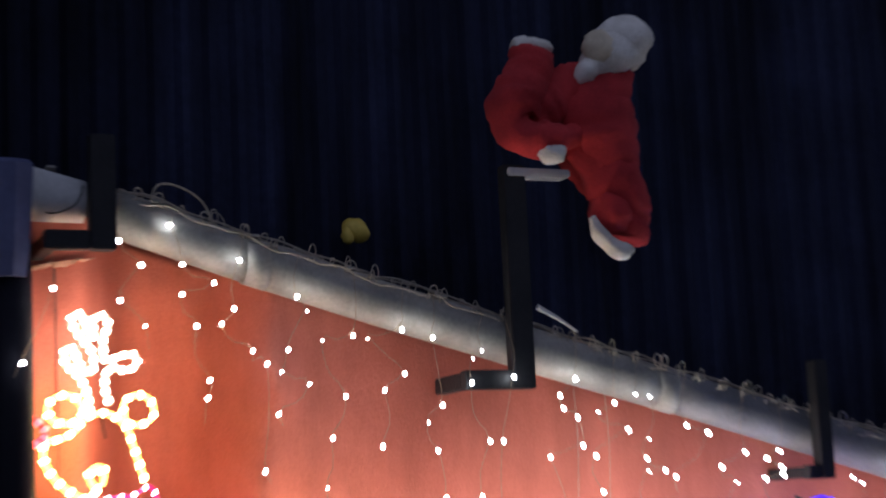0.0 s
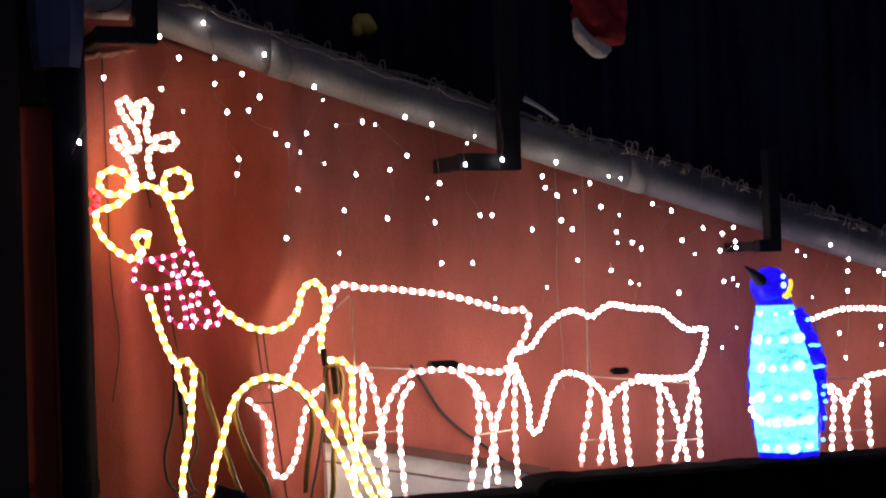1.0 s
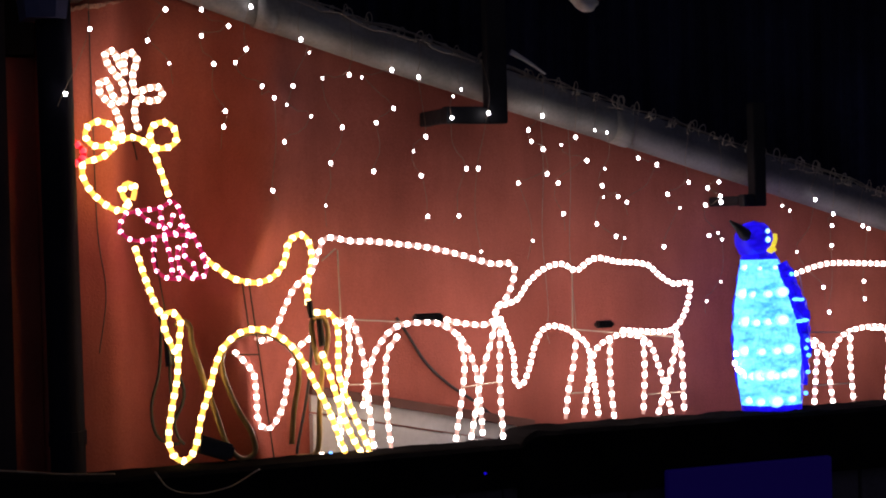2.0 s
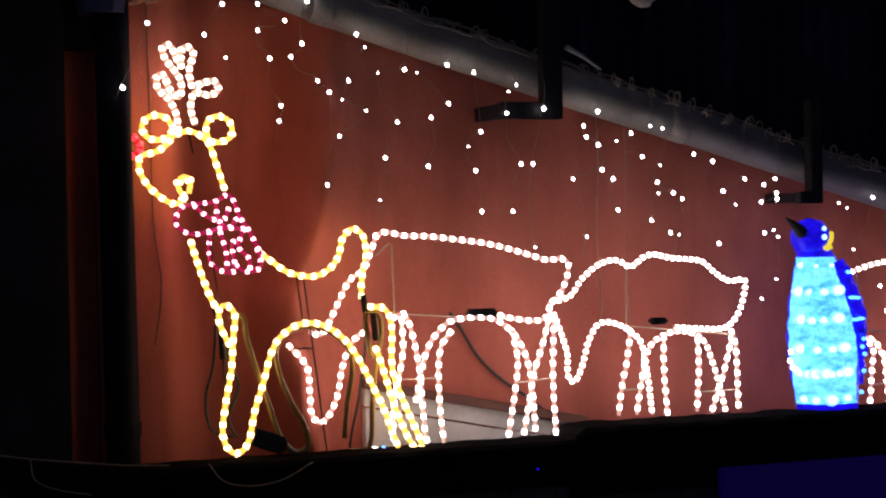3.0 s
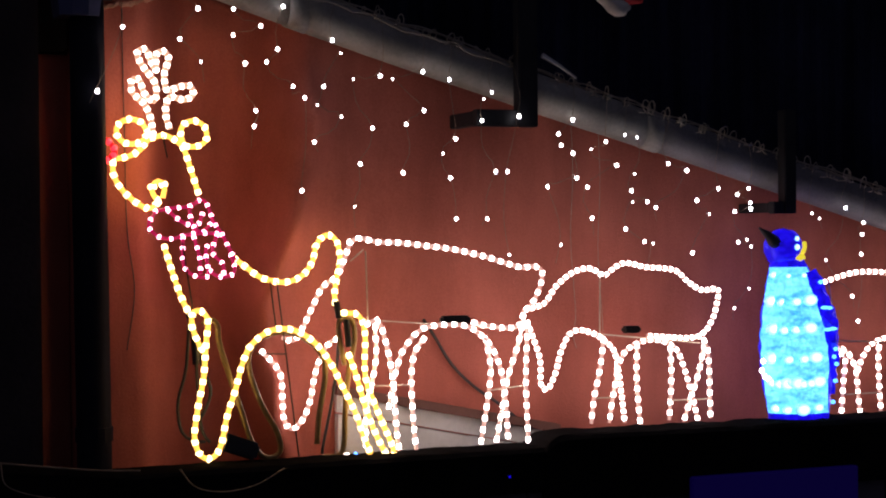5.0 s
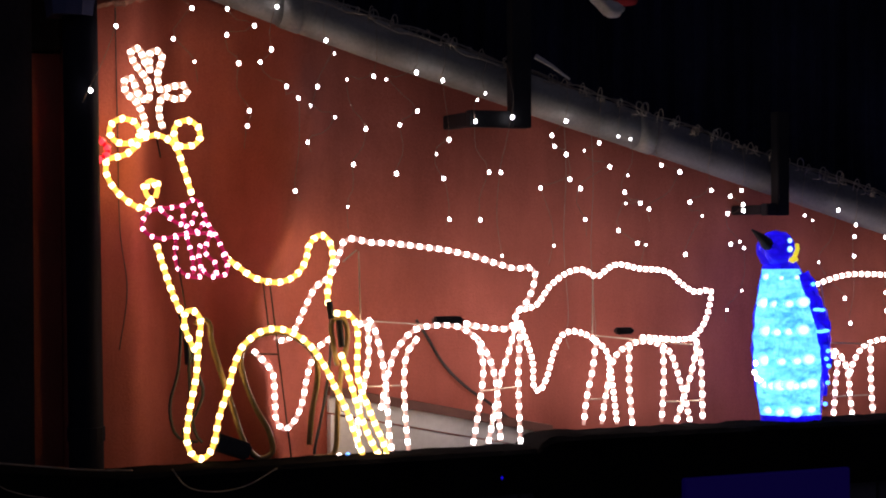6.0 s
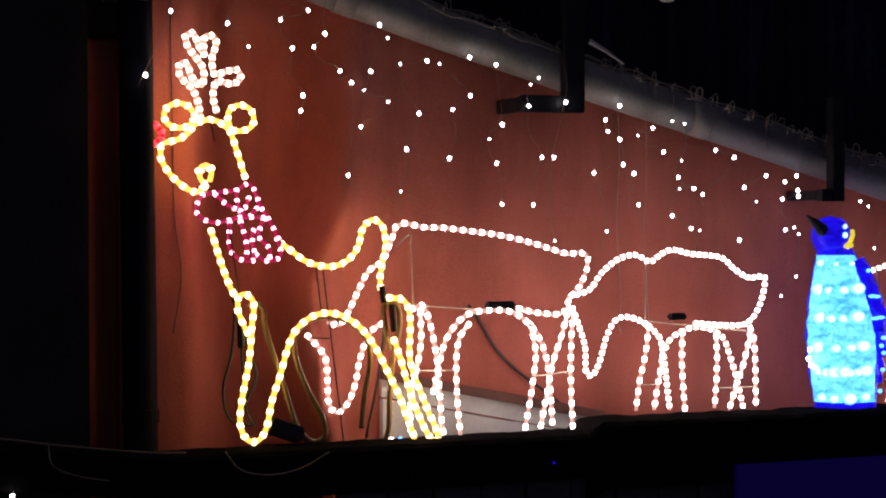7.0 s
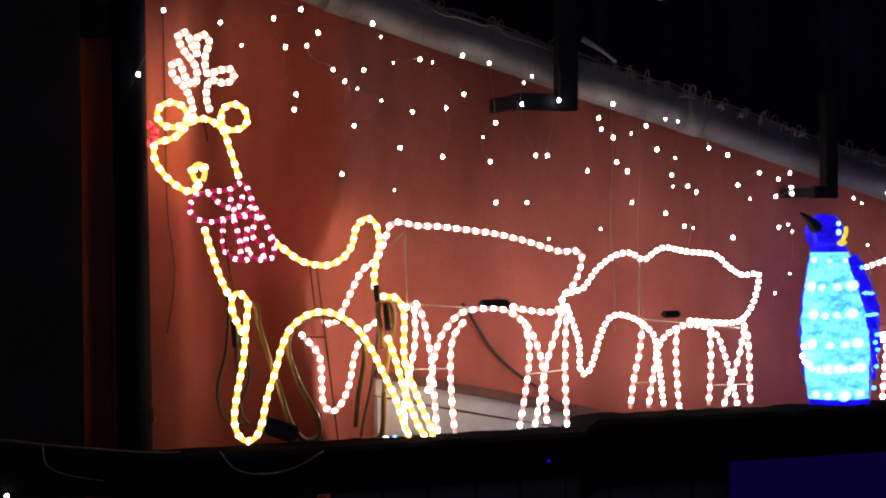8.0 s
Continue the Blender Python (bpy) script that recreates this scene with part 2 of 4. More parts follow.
def cable(parent, name, points, radius, material, origin=(0, 0, 0), label=""):
    o = Vector(origin)
    return part(name, sweep(bmesh.new(), smooth_path([Vector(p) - o for p in points], max(0.005, min(0.025, radius * 4))), radius, 5), material, parent, label, True)


# ---- the setting ----
def eave(x):
    """Height of the gutter's underside along the wall."""
    return 2.302 - 0.2865 * (x - 0.23) - 0.02 * min(1.0, max(0.0, (x - 0.15) / 0.6))


def slab_xz(name, outline, y0, y1, material, parent=None, label=""):
    bm = bmesh.new()
    front = [bm.verts.new((x, y0, z)) for x, z in outline]
    back = [bm.verts.new((x, y1, z)) for x, z in outline]
    bm.faces.new(front)
    bm.faces.new(back[::-1])
    n = len(outline)
    for i in range(n):
        bm.faces.new((front[i], back[i], back[(i + 1) % n], front[(i + 1) % n]))
    bmesh.ops.recalc_face_normals(bm, faces=bm.faces)
    return part(name, bm, material, parent, label)


bm = bmesh.new()
bmesh.ops.create_grid(bm, x_segments=2, y_segments=2, size=400)
tagged(part("ground", bm, EARTH), "dark paved ground in front of the house", "ground", kind="structure")


def ease(a, b, v):
    k = min(1.0, max(0.0, (v - a) / (b - a)))
    return k * k * (3 - 2 * k)


def stucco_front(x, z):
    """The old wall is hollow between its corner and a lumpy rounded edge, and nowhere quite flat."""
    edge = np.interp(z, (0.9, 1.2, 1.38, 1.55, 1.75, 2.2), (0.47, 0.43, 0.40, 0.47, 0.53, 0.55)) + 0.03 * noise.noise(Vector((0.3, 1.7, z * 4)))
    soft = 0.07 * ease(1.45, 1.85, z)
    hollow = HOLLOW * (0.6 + 0.4 * ease(1.25, 1.6, z)) * (1 - 0.3 * ease(1.95, 2.25, z)) * ease(0.10, 0.30, x) * (1 - ease(-0.05 - soft, 0.07 + soft, x - edge)) - 0.065 * math.exp(-((x - edge - 0.055) / 0.06) ** 2)
    hollow -= 0.07 * math.exp(-((x - 0.62) / 0.06) ** 2 - ((z - 1.95) / 0.10) ** 2)
    lumps = 0.010 * noise.noise(Vector((x * 5, 0.0, z * 3.2))) + 0.004 * noise.noise(Vector((x * 14, 4.0, z * 11)))
    return hollow + lumps * ease(-0.09, 0.05, x) * (0.4 + 1.3 * math.exp(-((x - 0.55) / 0.2) ** 2))


HOLLOW = 0.26
bm = bmesh.new()
xs = [-0.09 + 0.02 * k for k in range(160)] + [3.5, 4.2, 5.1, 6.0]
rows = []
for x in xs:
    top = eave(x) + 0.07
    zs = [0.0, 0.4, 0.7] + list(np.linspace(0.8, top, 70))
    rows.append([bm.verts.new((x, stucco_front(x, z), z)) for z in zs] + [bm.verts.new((x, 0.42, top)), bm.verts.new((x, 0.42, 0.0))])
for a, b in zip(rows, rows[1:]):
    for k in range(len(a)):
        j = (k + 1) % len(a)
        bm.faces.new((a[k], b[k], b[j], a[j]))
bm.faces.new(rows[0])
bm.faces.new(rows[-1][::-1])
bmesh.ops.recalc_face_normals(bm, faces=bm.faces)
wall = part("wall_south", bm, STUCCO, smooth=True)
tagged(wall, "terracotta stucco wall under a sloping eave", "wall", kind="structure")
side = slab_xz("wall_west", [(-0.42, 0.0), (-0.094, 0.0), (-0.094, 2.116), (-0.42, 2.116)], 0.06, 0.29, STUCCO)
tagged(side, "narrow terracotta wall beside the downpipe", "wall", kind="structure")
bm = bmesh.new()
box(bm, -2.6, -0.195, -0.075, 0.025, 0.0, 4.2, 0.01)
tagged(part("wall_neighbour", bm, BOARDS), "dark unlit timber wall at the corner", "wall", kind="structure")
# dark box added where the eave's shadow blackens the wall's top
bm = bmesh.new()
box(bm, -0.25, -0.1, 0.0, 0.5, 2.12, 2.4, 0.008)
tagged(part("trim", bm, TIMBER), "black box standing in for the eave's shadow above the narrow wall", "trim", kind="structure")
bm, loops = bmesh.new(), []
for k in range(27):
    x = -0.085 + 0.0095 * k
    n = [noise.noise(Vector((x * 55, q * 2.3, 7.0))) for q in range(4)]
    w = 0.55 * min(1.0, (26 - k) / 8) * (0.7 + 0.6 * abs(n[2])) + 0.02
    z = 2.245 + 0.16 * (x + 0.085) + 0.010 * n[0]
    loops.append([bm.verts.new(c) for c in ((x, 0.02, z - 0.03 * w), (x, -0.020 * w, z - 0.022 * w + 0.006 * n[2]), (x, -0.026 * w + 0.006 * n[3], z), (x, 0.02, z + 0.012 * w))])
for a, b in zip(loops, loops[1:]):
    for k in range(4):
        bm.faces.new((a[k], b[k], b[(k + 1) % 4], a[(k + 1) % 4]))
bm.faces.new(loops[0])
bm.faces.new(loops[-1][::-1])
bmesh.ops.recalc_face_normals(bm, faces=bm.faces)
tagged(part("trim", bm, MORTAR), "ragged pale mortar edge at the wall's corner", "trim", kind="structure")
roof = slab_xz("roof_edge", [(-0.09, eave(-0.09) + 0.074), (6.0, eave(6.0) + 0.074), (6.0, eave(6.0) + 0.11), (-0.09, eave(-0.09) + 0.11)], -0.03, 0.52, ROOFING)
tagged(roof, "black felted edge of the lean-to roof", "roof", kind="structure")

# ribbed sheet metal of the upper house behind the eave
bm = bmesh.new()
rib = 0.086
profile = []
for i in range(120):
    x = -2.6 + i * rib
    profile += [(x, 0.55), (x + 0.026, 0.552), (x + 0.045, 0.534), (x + 0.066, 0.534)]
profile += [(profile[-1][0], 0.75), (-2.6, 0.75)]
foot = [bm.verts.new((x, y, 0.0)) for x, y in profile]
head = [bm.verts.new((x, y, 4.6)) for x, y in profile]
for i in range(len(profile)):
    j = (i + 1) % len(profile)
    bm.faces.new((foot[i], foot[j], head[j], head[i]))
bm.faces.new(foot[::-1])
bm.faces.new(head)
bmesh.ops.recalc_face_normals(bm, faces=bm.faces)
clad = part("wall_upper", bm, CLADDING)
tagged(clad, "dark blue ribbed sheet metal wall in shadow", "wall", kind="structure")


for name, x0, x1, y0, y1, z0, z1, words in (
        ("wall_left", -2.6, -2.4, 0.754, 5.0, 0.0, 4.6, "dark plain side wall of the house"),
        ("wall_right", 7.5, 7.7, 0.754, 5.0, 0.0, 4.6, "dark plain far side wall of the house"),
        ("wall_back", -2.6, 7.7, 5.004, 5.2, 0.0, 4.6, "dark plain back wall of the house"),
        ("roof", -2.8, 7.9, 0.3, 5.4, 4.604, 4.75, "black flat roof of the house")):
    bm = box(bmesh.new(), x0, x1, y0, y1, z0, z1, 0.01)
    tagged(part(name, bm, ROOFING if name == "roof" else PLANK), words, name.split("_")[0], kind="structure")
bm = box(bmesh.new(), 5.8, 6.0, 0.424, 0.52, 0.0, 0.55, 0.005)
tagged(part("wall_return", bm, STUCCO), "short terracotta return at the wall's end", "wall", kind="structure")


# ---- gutter, hopper and downpipe ----
def gutter():
    g = thing("gutter", (0, -0.12, 0), "dull zinc gutter along the sloping eave", "gutter")

    def run(name, x0, x1, grow, label="", zinc=ZINC):
        bm, loops = bmesh.new(), []
        shape = [(-0.051, 0.113), (-0.051, 0.104), (-0.056, 0.101)] + [(-0.058 * math.cos(a), 0.058 - 0.058 * math.sin(a)) for a in np.linspace(0, math.pi, 13)] + [(0.058, 0.113)]
        inner = [(y * 0.94, z + 0.004) for y, z in shape[::-1]]
        ring = [(y * (1 + grow * 12), z - grow) for y, z in shape + inner]
        n = max(2, int((x1 - x0) / 0.12))
        for i in range(n + 1):
            x = x0 + (x1 - x0) * i / n
            dent = noise.noise(Vector((x * 3, 0.3, 0))) * 0.005
            loops.append([bm.verts.new((x, y + dent, eave(x) + z + dent)) for y, z in ring])
        for a, b in zip(loops, loops[1:]):
            for k in range(len(ring)):
                bm.faces.new((a[k], b[k], b[(k + 1) % len(ring)], a[(k + 1) % len(ring)]))
        bm.faces.new(loops[0])
        bm.faces.new(loops[-1][::-1])
        bmesh.ops.recalc_face_normals(bm, faces=bm.faces)
        return part(name, bm, zinc, g, label, True)

    run("channel", 0.165, 0.545, 0.0)
    run("channel", 0.535, 1.745, 0.0022)
    run("channel", 1.735, 4.2, 0.0, "darker length of gutter", DARK_ZINC)
    for x in (0.52, 1.72):
        run("joint_sleeve", x, x + 0.06, 0.0042, "overlapping zinc joint sleeve")
    bm = bmesh.new()
    sweep(bm, [Vector((1.340, -0.06, 2.136)), Vector((1.399, -0.063, 2.105)), Vector((1.457, -0.066, 2.067))], lambda s: 0.009 * (1 - 0.6 * s), 6)
    part("strap", bm, PAINT, g, "pale strap beside the tall bracket")
    for i in range(16):
        x = 0.02 + i * 0.26
        bm = bmesh.new()
        box(bm, x - 0.011, x + 0.011, -0.066, 0.066, eave(x) + 0.115, eave(x) + 0.121, 0.001)
        part("bracket", bm, ZINC, g)
    return g


gutter()

dp = thing("downpipe", (-0.075, -0.15, 0), "dark downpipe with a hopper at the wall's corner", "downpipe")
bm = bmesh.new()
sweep(bm, [Vector((0.014, 0, 0.0)), Vector((0.010, 0, 1.0)), Vector((0.002, 0, 2.0)), Vector((0.0, 0, 2.30))], 0.050, 16)
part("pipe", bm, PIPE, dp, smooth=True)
for z in (1.0,):
    bm = bmesh.new()
    sweep(bm, [Vector((0.010, 0, z)), Vector((0.010, 0, z + 0.02)), Vector((0.010, 0, z + 0.04))], 0.054, 16)
    box(bm, -0.012, 0.012, 0.04, 0.16, z + 0.01, z + 0.03)
    part("pipe_clip", bm, PIPE, dp)
bm = bmesh.new()
hop = [(0.055, 2.20), (0.062, 2.26), (0.066, 2.33), (0.070, 2.42), (0.072, 2.478), (0.062, 2.490)]
rings = [[bm.verts.new((sx * w - 0.028, sy * w, z)) for sx, sy in ((-1, -1), (-0.4, -1.25), (0.4, -1.25), (1, -1), (1, 1), (-1, 1))] for w, z in hop]
for a, b in zip(rings, rings[1:]):
    for k in range(6):
        bm.faces.new((a[k], a[(k + 1) % 6], b[(k + 1) % 6], b[k]))
bm.faces.new(rings[0][::-1])
bm.faces.new(rings[-1])
bmesh.ops.recalc_face_normals(bm, faces=bm.faces)
part("hopper", bm, HOPPER, dp, "bluish grey hopper")
bm, loops = bmesh.new(), []
for x in np.linspace(-0.03, 0.178, 8):
    low = 2.345 + 0.10 * (0.178 - x) * (0.178 - x)
    loops.append([bm.verts.new((x, y, z)) for y, z in ((-0.052, 2.487 - 0.26 * x), (-0.056, low + 0.05), (-0.04, low + 0.012), (0.0, low), (0.05, low + 0.02), (0.055, 2.487 - 0.26 * x))])
for a, b in zip(loops, loops[1:]):
    for k in range(6):
        bm.faces.new((a[k], a[(k + 1) % 6], b[(k + 1) % 6], b[k]))
bm.faces.new(loops[0])
bm.faces.new(loops[-1][::-1])
bmesh.ops.recalc_face_normals(bm, faces=bm.faces)
# the white colour here imitates stronger light on the outlet
spout = part("gutter_outlet", bm, PAINT, dp, "outlet box, made pale for the light that falls on it", True)
cable(spout, "seam", [(0.168, -0.056, 2.43), (0.160, -0.060, 2.40), (0.140, -0.062, 2.375), (0.10, -0.060, 2.358), (0.07, -0.056, 2.36)], 0.0022, RUBBER, label="dark curved seam")


# ---- black steel brackets ----
def bracket(x0, x1, arm_x, z0, arm_h, top, label):
    b = thing("steel_bracket", (x1, -0.2, z0), label, "bracket", "brackets along the eave")
    o = Vector((x1, -0.2, z0))

    def bar(name, *c):
        bm = box(bmesh.new(), *c, 0.003)
        bmesh.ops.translate(bm, verts=bm.verts, vec=-o)
        return part(name, bm, STEEL, b)

    bar("post", x0, x1, -0.225, -0.18, z0, top)
    bar("arm", arm_x, x0 - 0.001, -0.222, -0.183, z0, z0 + arm_h)
    bar("wall_stay", arm_x + 0.002, arm_x + 0.035, -0.182, 0.0, z0 + 0.004, z0 + arm_h - 0.004)
    return b


bracket(0.108, 0.172, -0.005, 2.268, 0.048, 2.56, "black steel bracket beside the gutter's end")
mid = bracket(1.24, 1.305, 1.098, 1.908, 0.052, 2.525, "tall black steel bracket that carries the doll")
bracket(2.207, 2.252, 2.165, 1.636, 0.04, 1.98, "short black steel bracket over the lit bird")
bm = box(bmesh.new(), -0.055, 0.135, -0.035, 0.03, 0.585, 0.607, 0.004)
part("top_bar", bm, PAINT, mid, "pale flat bar")


# ---- cloth doll on the bracket ----
def doll():
    bm = bmesh.new()

    def limb(points, radii, index):
        first = len(bm.faces)
        path = smooth_path([Vector(p) for p in points], 0.01)
        n = len(radii) - 1
        sweep(bm, path, lambda s: radii[int(min(s * n, n - 1e-6))] * (1 - (s * n) % 1 if s < 1 else 0) + radii[min(int(s * n) + 1, n)] * ((s * n) % 1 if s < 1 else 1), 14)
        bm.faces.ensure_lookup_table()
        for f in bm.faces[first:]:
            f.material_index, f.smooth = index, True

    # coat
    limb([(0.36, 0.03, 0.30), (0.335, 0.01, 0.22), (0.345, 0.0, 0.12), (0.37, 0.0, 0.02), (0.40, 0.0, -0.06)], [0.06, 0.105, 0.125, 0.13, 0.115, 0.08], 0)
    limb([(0.33, 0.02, 0.25), (0.22, 0.02, 0.21), (0.14, 0.01, 0.14), (0.10, 0.0, 0.09)], [0.06, 0.080, 0.090, 0.085, 0.05], 0)
    # raised sleeve and its cuff
    limb([(0.118, 0.0, 0.325), (0.095, -0.01, 0.25), (0.07, -0.02, 0.17), (0.06, -0.03, 0.10), (0.10, -0.05, 0.066), (0.19, -0.06, 0.066), (0.27, -0.05, 0.08)], [0.058, 0.074, 0.086, 0.080, 0.056, 0.045, 0.046, 0.03], 0)
    limb([(0.060, 0.0, 0.338), (0.09, 0.0, 0.346), (0.135, 0.0, 0.348), (0.172, 0.0, 0.338)], [0.022, 0.030, 0.030, 0.030, 0.022], 1)
    # pale glove on the bar
    limb([(0.115, -0.075, 0.022), (0.15, -0.085, 0.010), (0.19, -0.08, 0.022)], [0.010, 0.024, 0.028, 0.018], 1)
    # hanging leg with its trim
    limb([(0.24, -0.03, 0.05), (0.33, -0.03, -0.005), (0.41, -0.03, -0.07), (0.425, -0.02, -0.14), (0.41, -0.02, -0.215)], [0.030, 0.055, 0.085, 0.080, 0.077, 0.068], 0)
    limb([(0.375, -0.04, -0.10), (0.352, -0.045, -0.15), (0.37, -0.04, -0.20)], [0.050, 0.060, 0.060, 0.045], 0)
    limb([(0.285, -0.06, -0.150), (0.31, -0.07, -0.205), (0.36, -0.07, -0.242), (0.405, -0.06, -0.248)], [0.014, 0.023, 0.025, 0.02], 1)
    # woollen head
    ball(bm, (0.385, -0.03, 0.355), (0.095, 0.085, 0.085), 22, 16, pose(0, 0, 0, 0, -20, 0), 1)
    ball(bm, (0.335, -0.045, 0.318), (0.102, 0.072, 0.070), 26, 18, pose(0, 0, 0, 0, -28, 0), 1)
    ball(bm, (0.262, -0.06, 0.272), (0.034, 0.036, 0.046), 14, 10, pose(0, 0, 0, 0, 20, 0), 1)
    ball(bm, (0.290, -0.070, 0.325), (0.052, 0.050, 0.056), 18, 12, pose(0, 0, 0, 0, -15, 0), 2)
    for v in bm.verts:
        d = (abs(noise.noise(Vector((v.co.x * 26 + v.co.z * 22, v.co.y * 10, v.co.z * 9 - v.co.x * 6)))) - 0.25) * -0.022 + noise.noise(v.co * 11) * 0.014 + noise.noise(v.co * 30) * 0.003
        v.co += v.normal * d if v.normal.length else Vector()
        v.co.x -= (v.co.x * 0.07 + 0.025) * min(1.0, max(0.0, (0.27 - v.co.z) / 0.1))
    bm.normal_update()
    d = part("cloth_doll", bm, [CLOTH, FUR, FACE])
    d.location = (1.245, -0.2, 2.53)
    return tagged(d, "red felt doll with white plush trim perched on a bracket", "doll")


doll()

bm = bmesh.new()
ball(bm, (0, 0, 0), (0.05, 0.03, 0.036), 12, 8, pose(0, 0, 0, 0, 20, 0))
ball(bm, (-0.03, -0.01, -0.02), (0.02, 0.018, 0.03), 10, 6)
ball(bm, (0.0, 0.07, 0.0), (0.012, 0.07, 0.012), 8, 6)
for v in bm.verts:
    v.co += Vector((noise.noise(v.co * 30), 0, noise.noise(v.co * 30 + Vector((5, 0, 0))))) * 0.008
yl = part("yellow_ornament", bm, YELLOW, smooth=True)
yl.location = (1.043, 0.43, 2.45)
tagged(yl, "small yellow plastic ornament on the dark cladding", "ornament")

# ---- ledge in front of the wall ----
def rough_bar(name, x0, x1, y0, y1, z_left, z_right, thick, rough, seed, material, label, parent=None, ramp=0.0):
    bm, loops = bmesh.new(), []
    n = int((x1 - x0) / 0.02)
    for i in range(n + 1):
        s = i / n
        x = x0 + (x1 - x0) * s
        z = z_left + (z_right - z_left) * s - ramp * max(0.0, 1 - (x - x0) / 0.07) ** 2
        j = [noise.noise(Vector((x * 9, k * 3.1, seed))) * rough + noise.noise(Vector((x * 31, k * 1.7, seed))) * rough * 0.5 for k in range(6)]
        ym = (y0 + y1) / 2
        loops.append([bm.verts.new(c) for c in ((x, y0 + j[3], z - thick), (x, y0 + j[2], z - 0.012), (x, y0 + 0.014, z + j[0]), (x, ym, z + j[4]), (x, y1 - 0.012, z + j[1]), (x, y1, z - 0.012), (x, y1, z - thick))])
    for a, b in zip(loops, loops[1:]):
        for k in range(7):
            bm.faces.new((a[k], a[(k + 1) % 7], b[(k + 1) % 7], b[k]))
    bm.faces.new(loops[0])
    bm.faces.new(loops[-1][::-1])
    bmesh.ops.recalc_face_normals(bm, faces=bm.faces)
    return part(name, bm, material, parent, label)


low_wall = thing("low_wall", (0, 0, 0), "blackened timber parapet that carries the light figures", "parapet")
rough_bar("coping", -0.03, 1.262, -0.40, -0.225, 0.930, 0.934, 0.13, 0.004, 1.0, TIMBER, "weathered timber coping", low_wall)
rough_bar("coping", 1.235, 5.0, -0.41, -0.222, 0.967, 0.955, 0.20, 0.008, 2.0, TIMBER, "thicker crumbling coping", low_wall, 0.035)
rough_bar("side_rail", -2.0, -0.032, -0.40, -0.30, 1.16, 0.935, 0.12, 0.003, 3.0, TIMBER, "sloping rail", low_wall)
i = 0
x = -2.0
while x < 4.9:
    w = 0.145 + 0.02 * noise.noise(Vector((x * 7, 0, 0)))
    if not 0.14 < x < 0.40:
        bm = box(bmesh.new(), x, x + w - 0.006, -0.37 - 0.006 * (i % 2), -0.34, 0.0, (0.80 if x < 1.2 else 0.76), 0.003)
        part("plank", bm, PLANK, low_wall)
    x += w
    i += 1

# added board whose dark colour imitates the terracotta wall in shade
bm = box(bmesh.new(), 0.13, 0.42, -0.335, -0.315, 0.0, 0.80, 0.003)
part("dim_wall_board", bm, RAIL, low_wall, "added reddish brown board for the shaded wall behind the missing planks")
# added glowing board: blue light on the parapet's front, no lamp of its own
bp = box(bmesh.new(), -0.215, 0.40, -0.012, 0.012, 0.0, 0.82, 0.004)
panel = part("blue_spill_panel", bp, BLUE_SPILL)
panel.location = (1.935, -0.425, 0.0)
tagged(panel, "added glowing panel standing in for blue light on the parapet", "panel")

# ---- sloped white hatch on the wall ----
hatch = thing("wall_hatch", (0.7, -0.002, 0.6), "white painted hatch with a brown sloping top rail", "hatch")
ho = Vector((0.7, -0.002, 0.6))


def hatch_piece(name, x0, x1, drop0, drop1, y0, y1, material):
    top = lambda x: 1.105 - 0.2067 * (x - 0.752)
    ob = slab_xz(name, [(x0 - ho.x, top(x0) - drop1 - ho.z), (x1 - ho.x, top(x1) - drop1 - ho.z), (x1 - ho.x, top(x1) - drop0 - ho.z), (x0 - ho.x, top(x0) - drop0 - ho.z)], y0, y1, material, hatch)
    return ob


hatch_piece("top_rail", 0.70, 1.46, 0.0, 0.028, -0.045, 0.0, RAIL)
hatch_piece("upper_board", 0.705, 1.44, 0.03, 0.082, -0.022, 0.0, PAINT)
hatch_piece("lower_board", 0.705, 1.145, 0.088, 0.30, -0.034, 0.0, PAINT)
hatch_piece("end_board", 1.152, 1.44, 0.086, 0.30, -0.018, 0.0, PAINT)

# ---- icicle lights under the gutter ----
icicles = thing("icicle_lights", (0, -0.195, 0), "icicle string of small white lights hung from the gutter", "string lights")
random.seed(4)


# the lamps of the string that burn faintly, in centimetres along the wall
FAINT = {70.9, 83.4, 61.5, 67.0, 99.7, 139.4, 113.4, 116.1, 150.3, 165.9, 166.9, 162.5, 165.1, 193.4, 172.4, 207.7, 209.3, 208.4, 202.7, 233.2, 236.3, 238.7, 121.5, 24.5}


def strand(points):
    """One hanging strand: a thin cable from the gutter through its bulbs."""
    x0 = points[0][0]
    path = [(x0 + 0.01, 0.03, eave(x0) + 0.119), (x0 + 0.01, 0.008, eave(x0) + 0.10)]
    for x, z, *out in points:
        y = -out[0] if out else 0.0
        path += [((path[-1][0] + x) / 2 + random.uniform(-0.02, 0.02), y + random.uniform(-0.005, 0.02), (path[-1][2] + z) / 2 - 0.01), (x, y + 0.006, z + 0.012)]
    path.append((path[-1][0] + random.uniform(-0.02, 0.02), 0.01, path[-1][2] - random.uniform(0.03, 0.09)))
    part("strand_cable", sweep(bmesh.new(), smooth_path([Vector(p) for p in path], 0.03), 0.0009, 4), STRAND, icicles)
    for x, z, *out in points:
        s = random.choice((0.0060, 0.0056, 0.0053)) if round(x * 100, 1) not in FAINT else random.choice((0.0032, 0.0038))
        led(icicles, (x, -out[0] if out else 0.0, z), (s, s, s * 1.15), STAR)


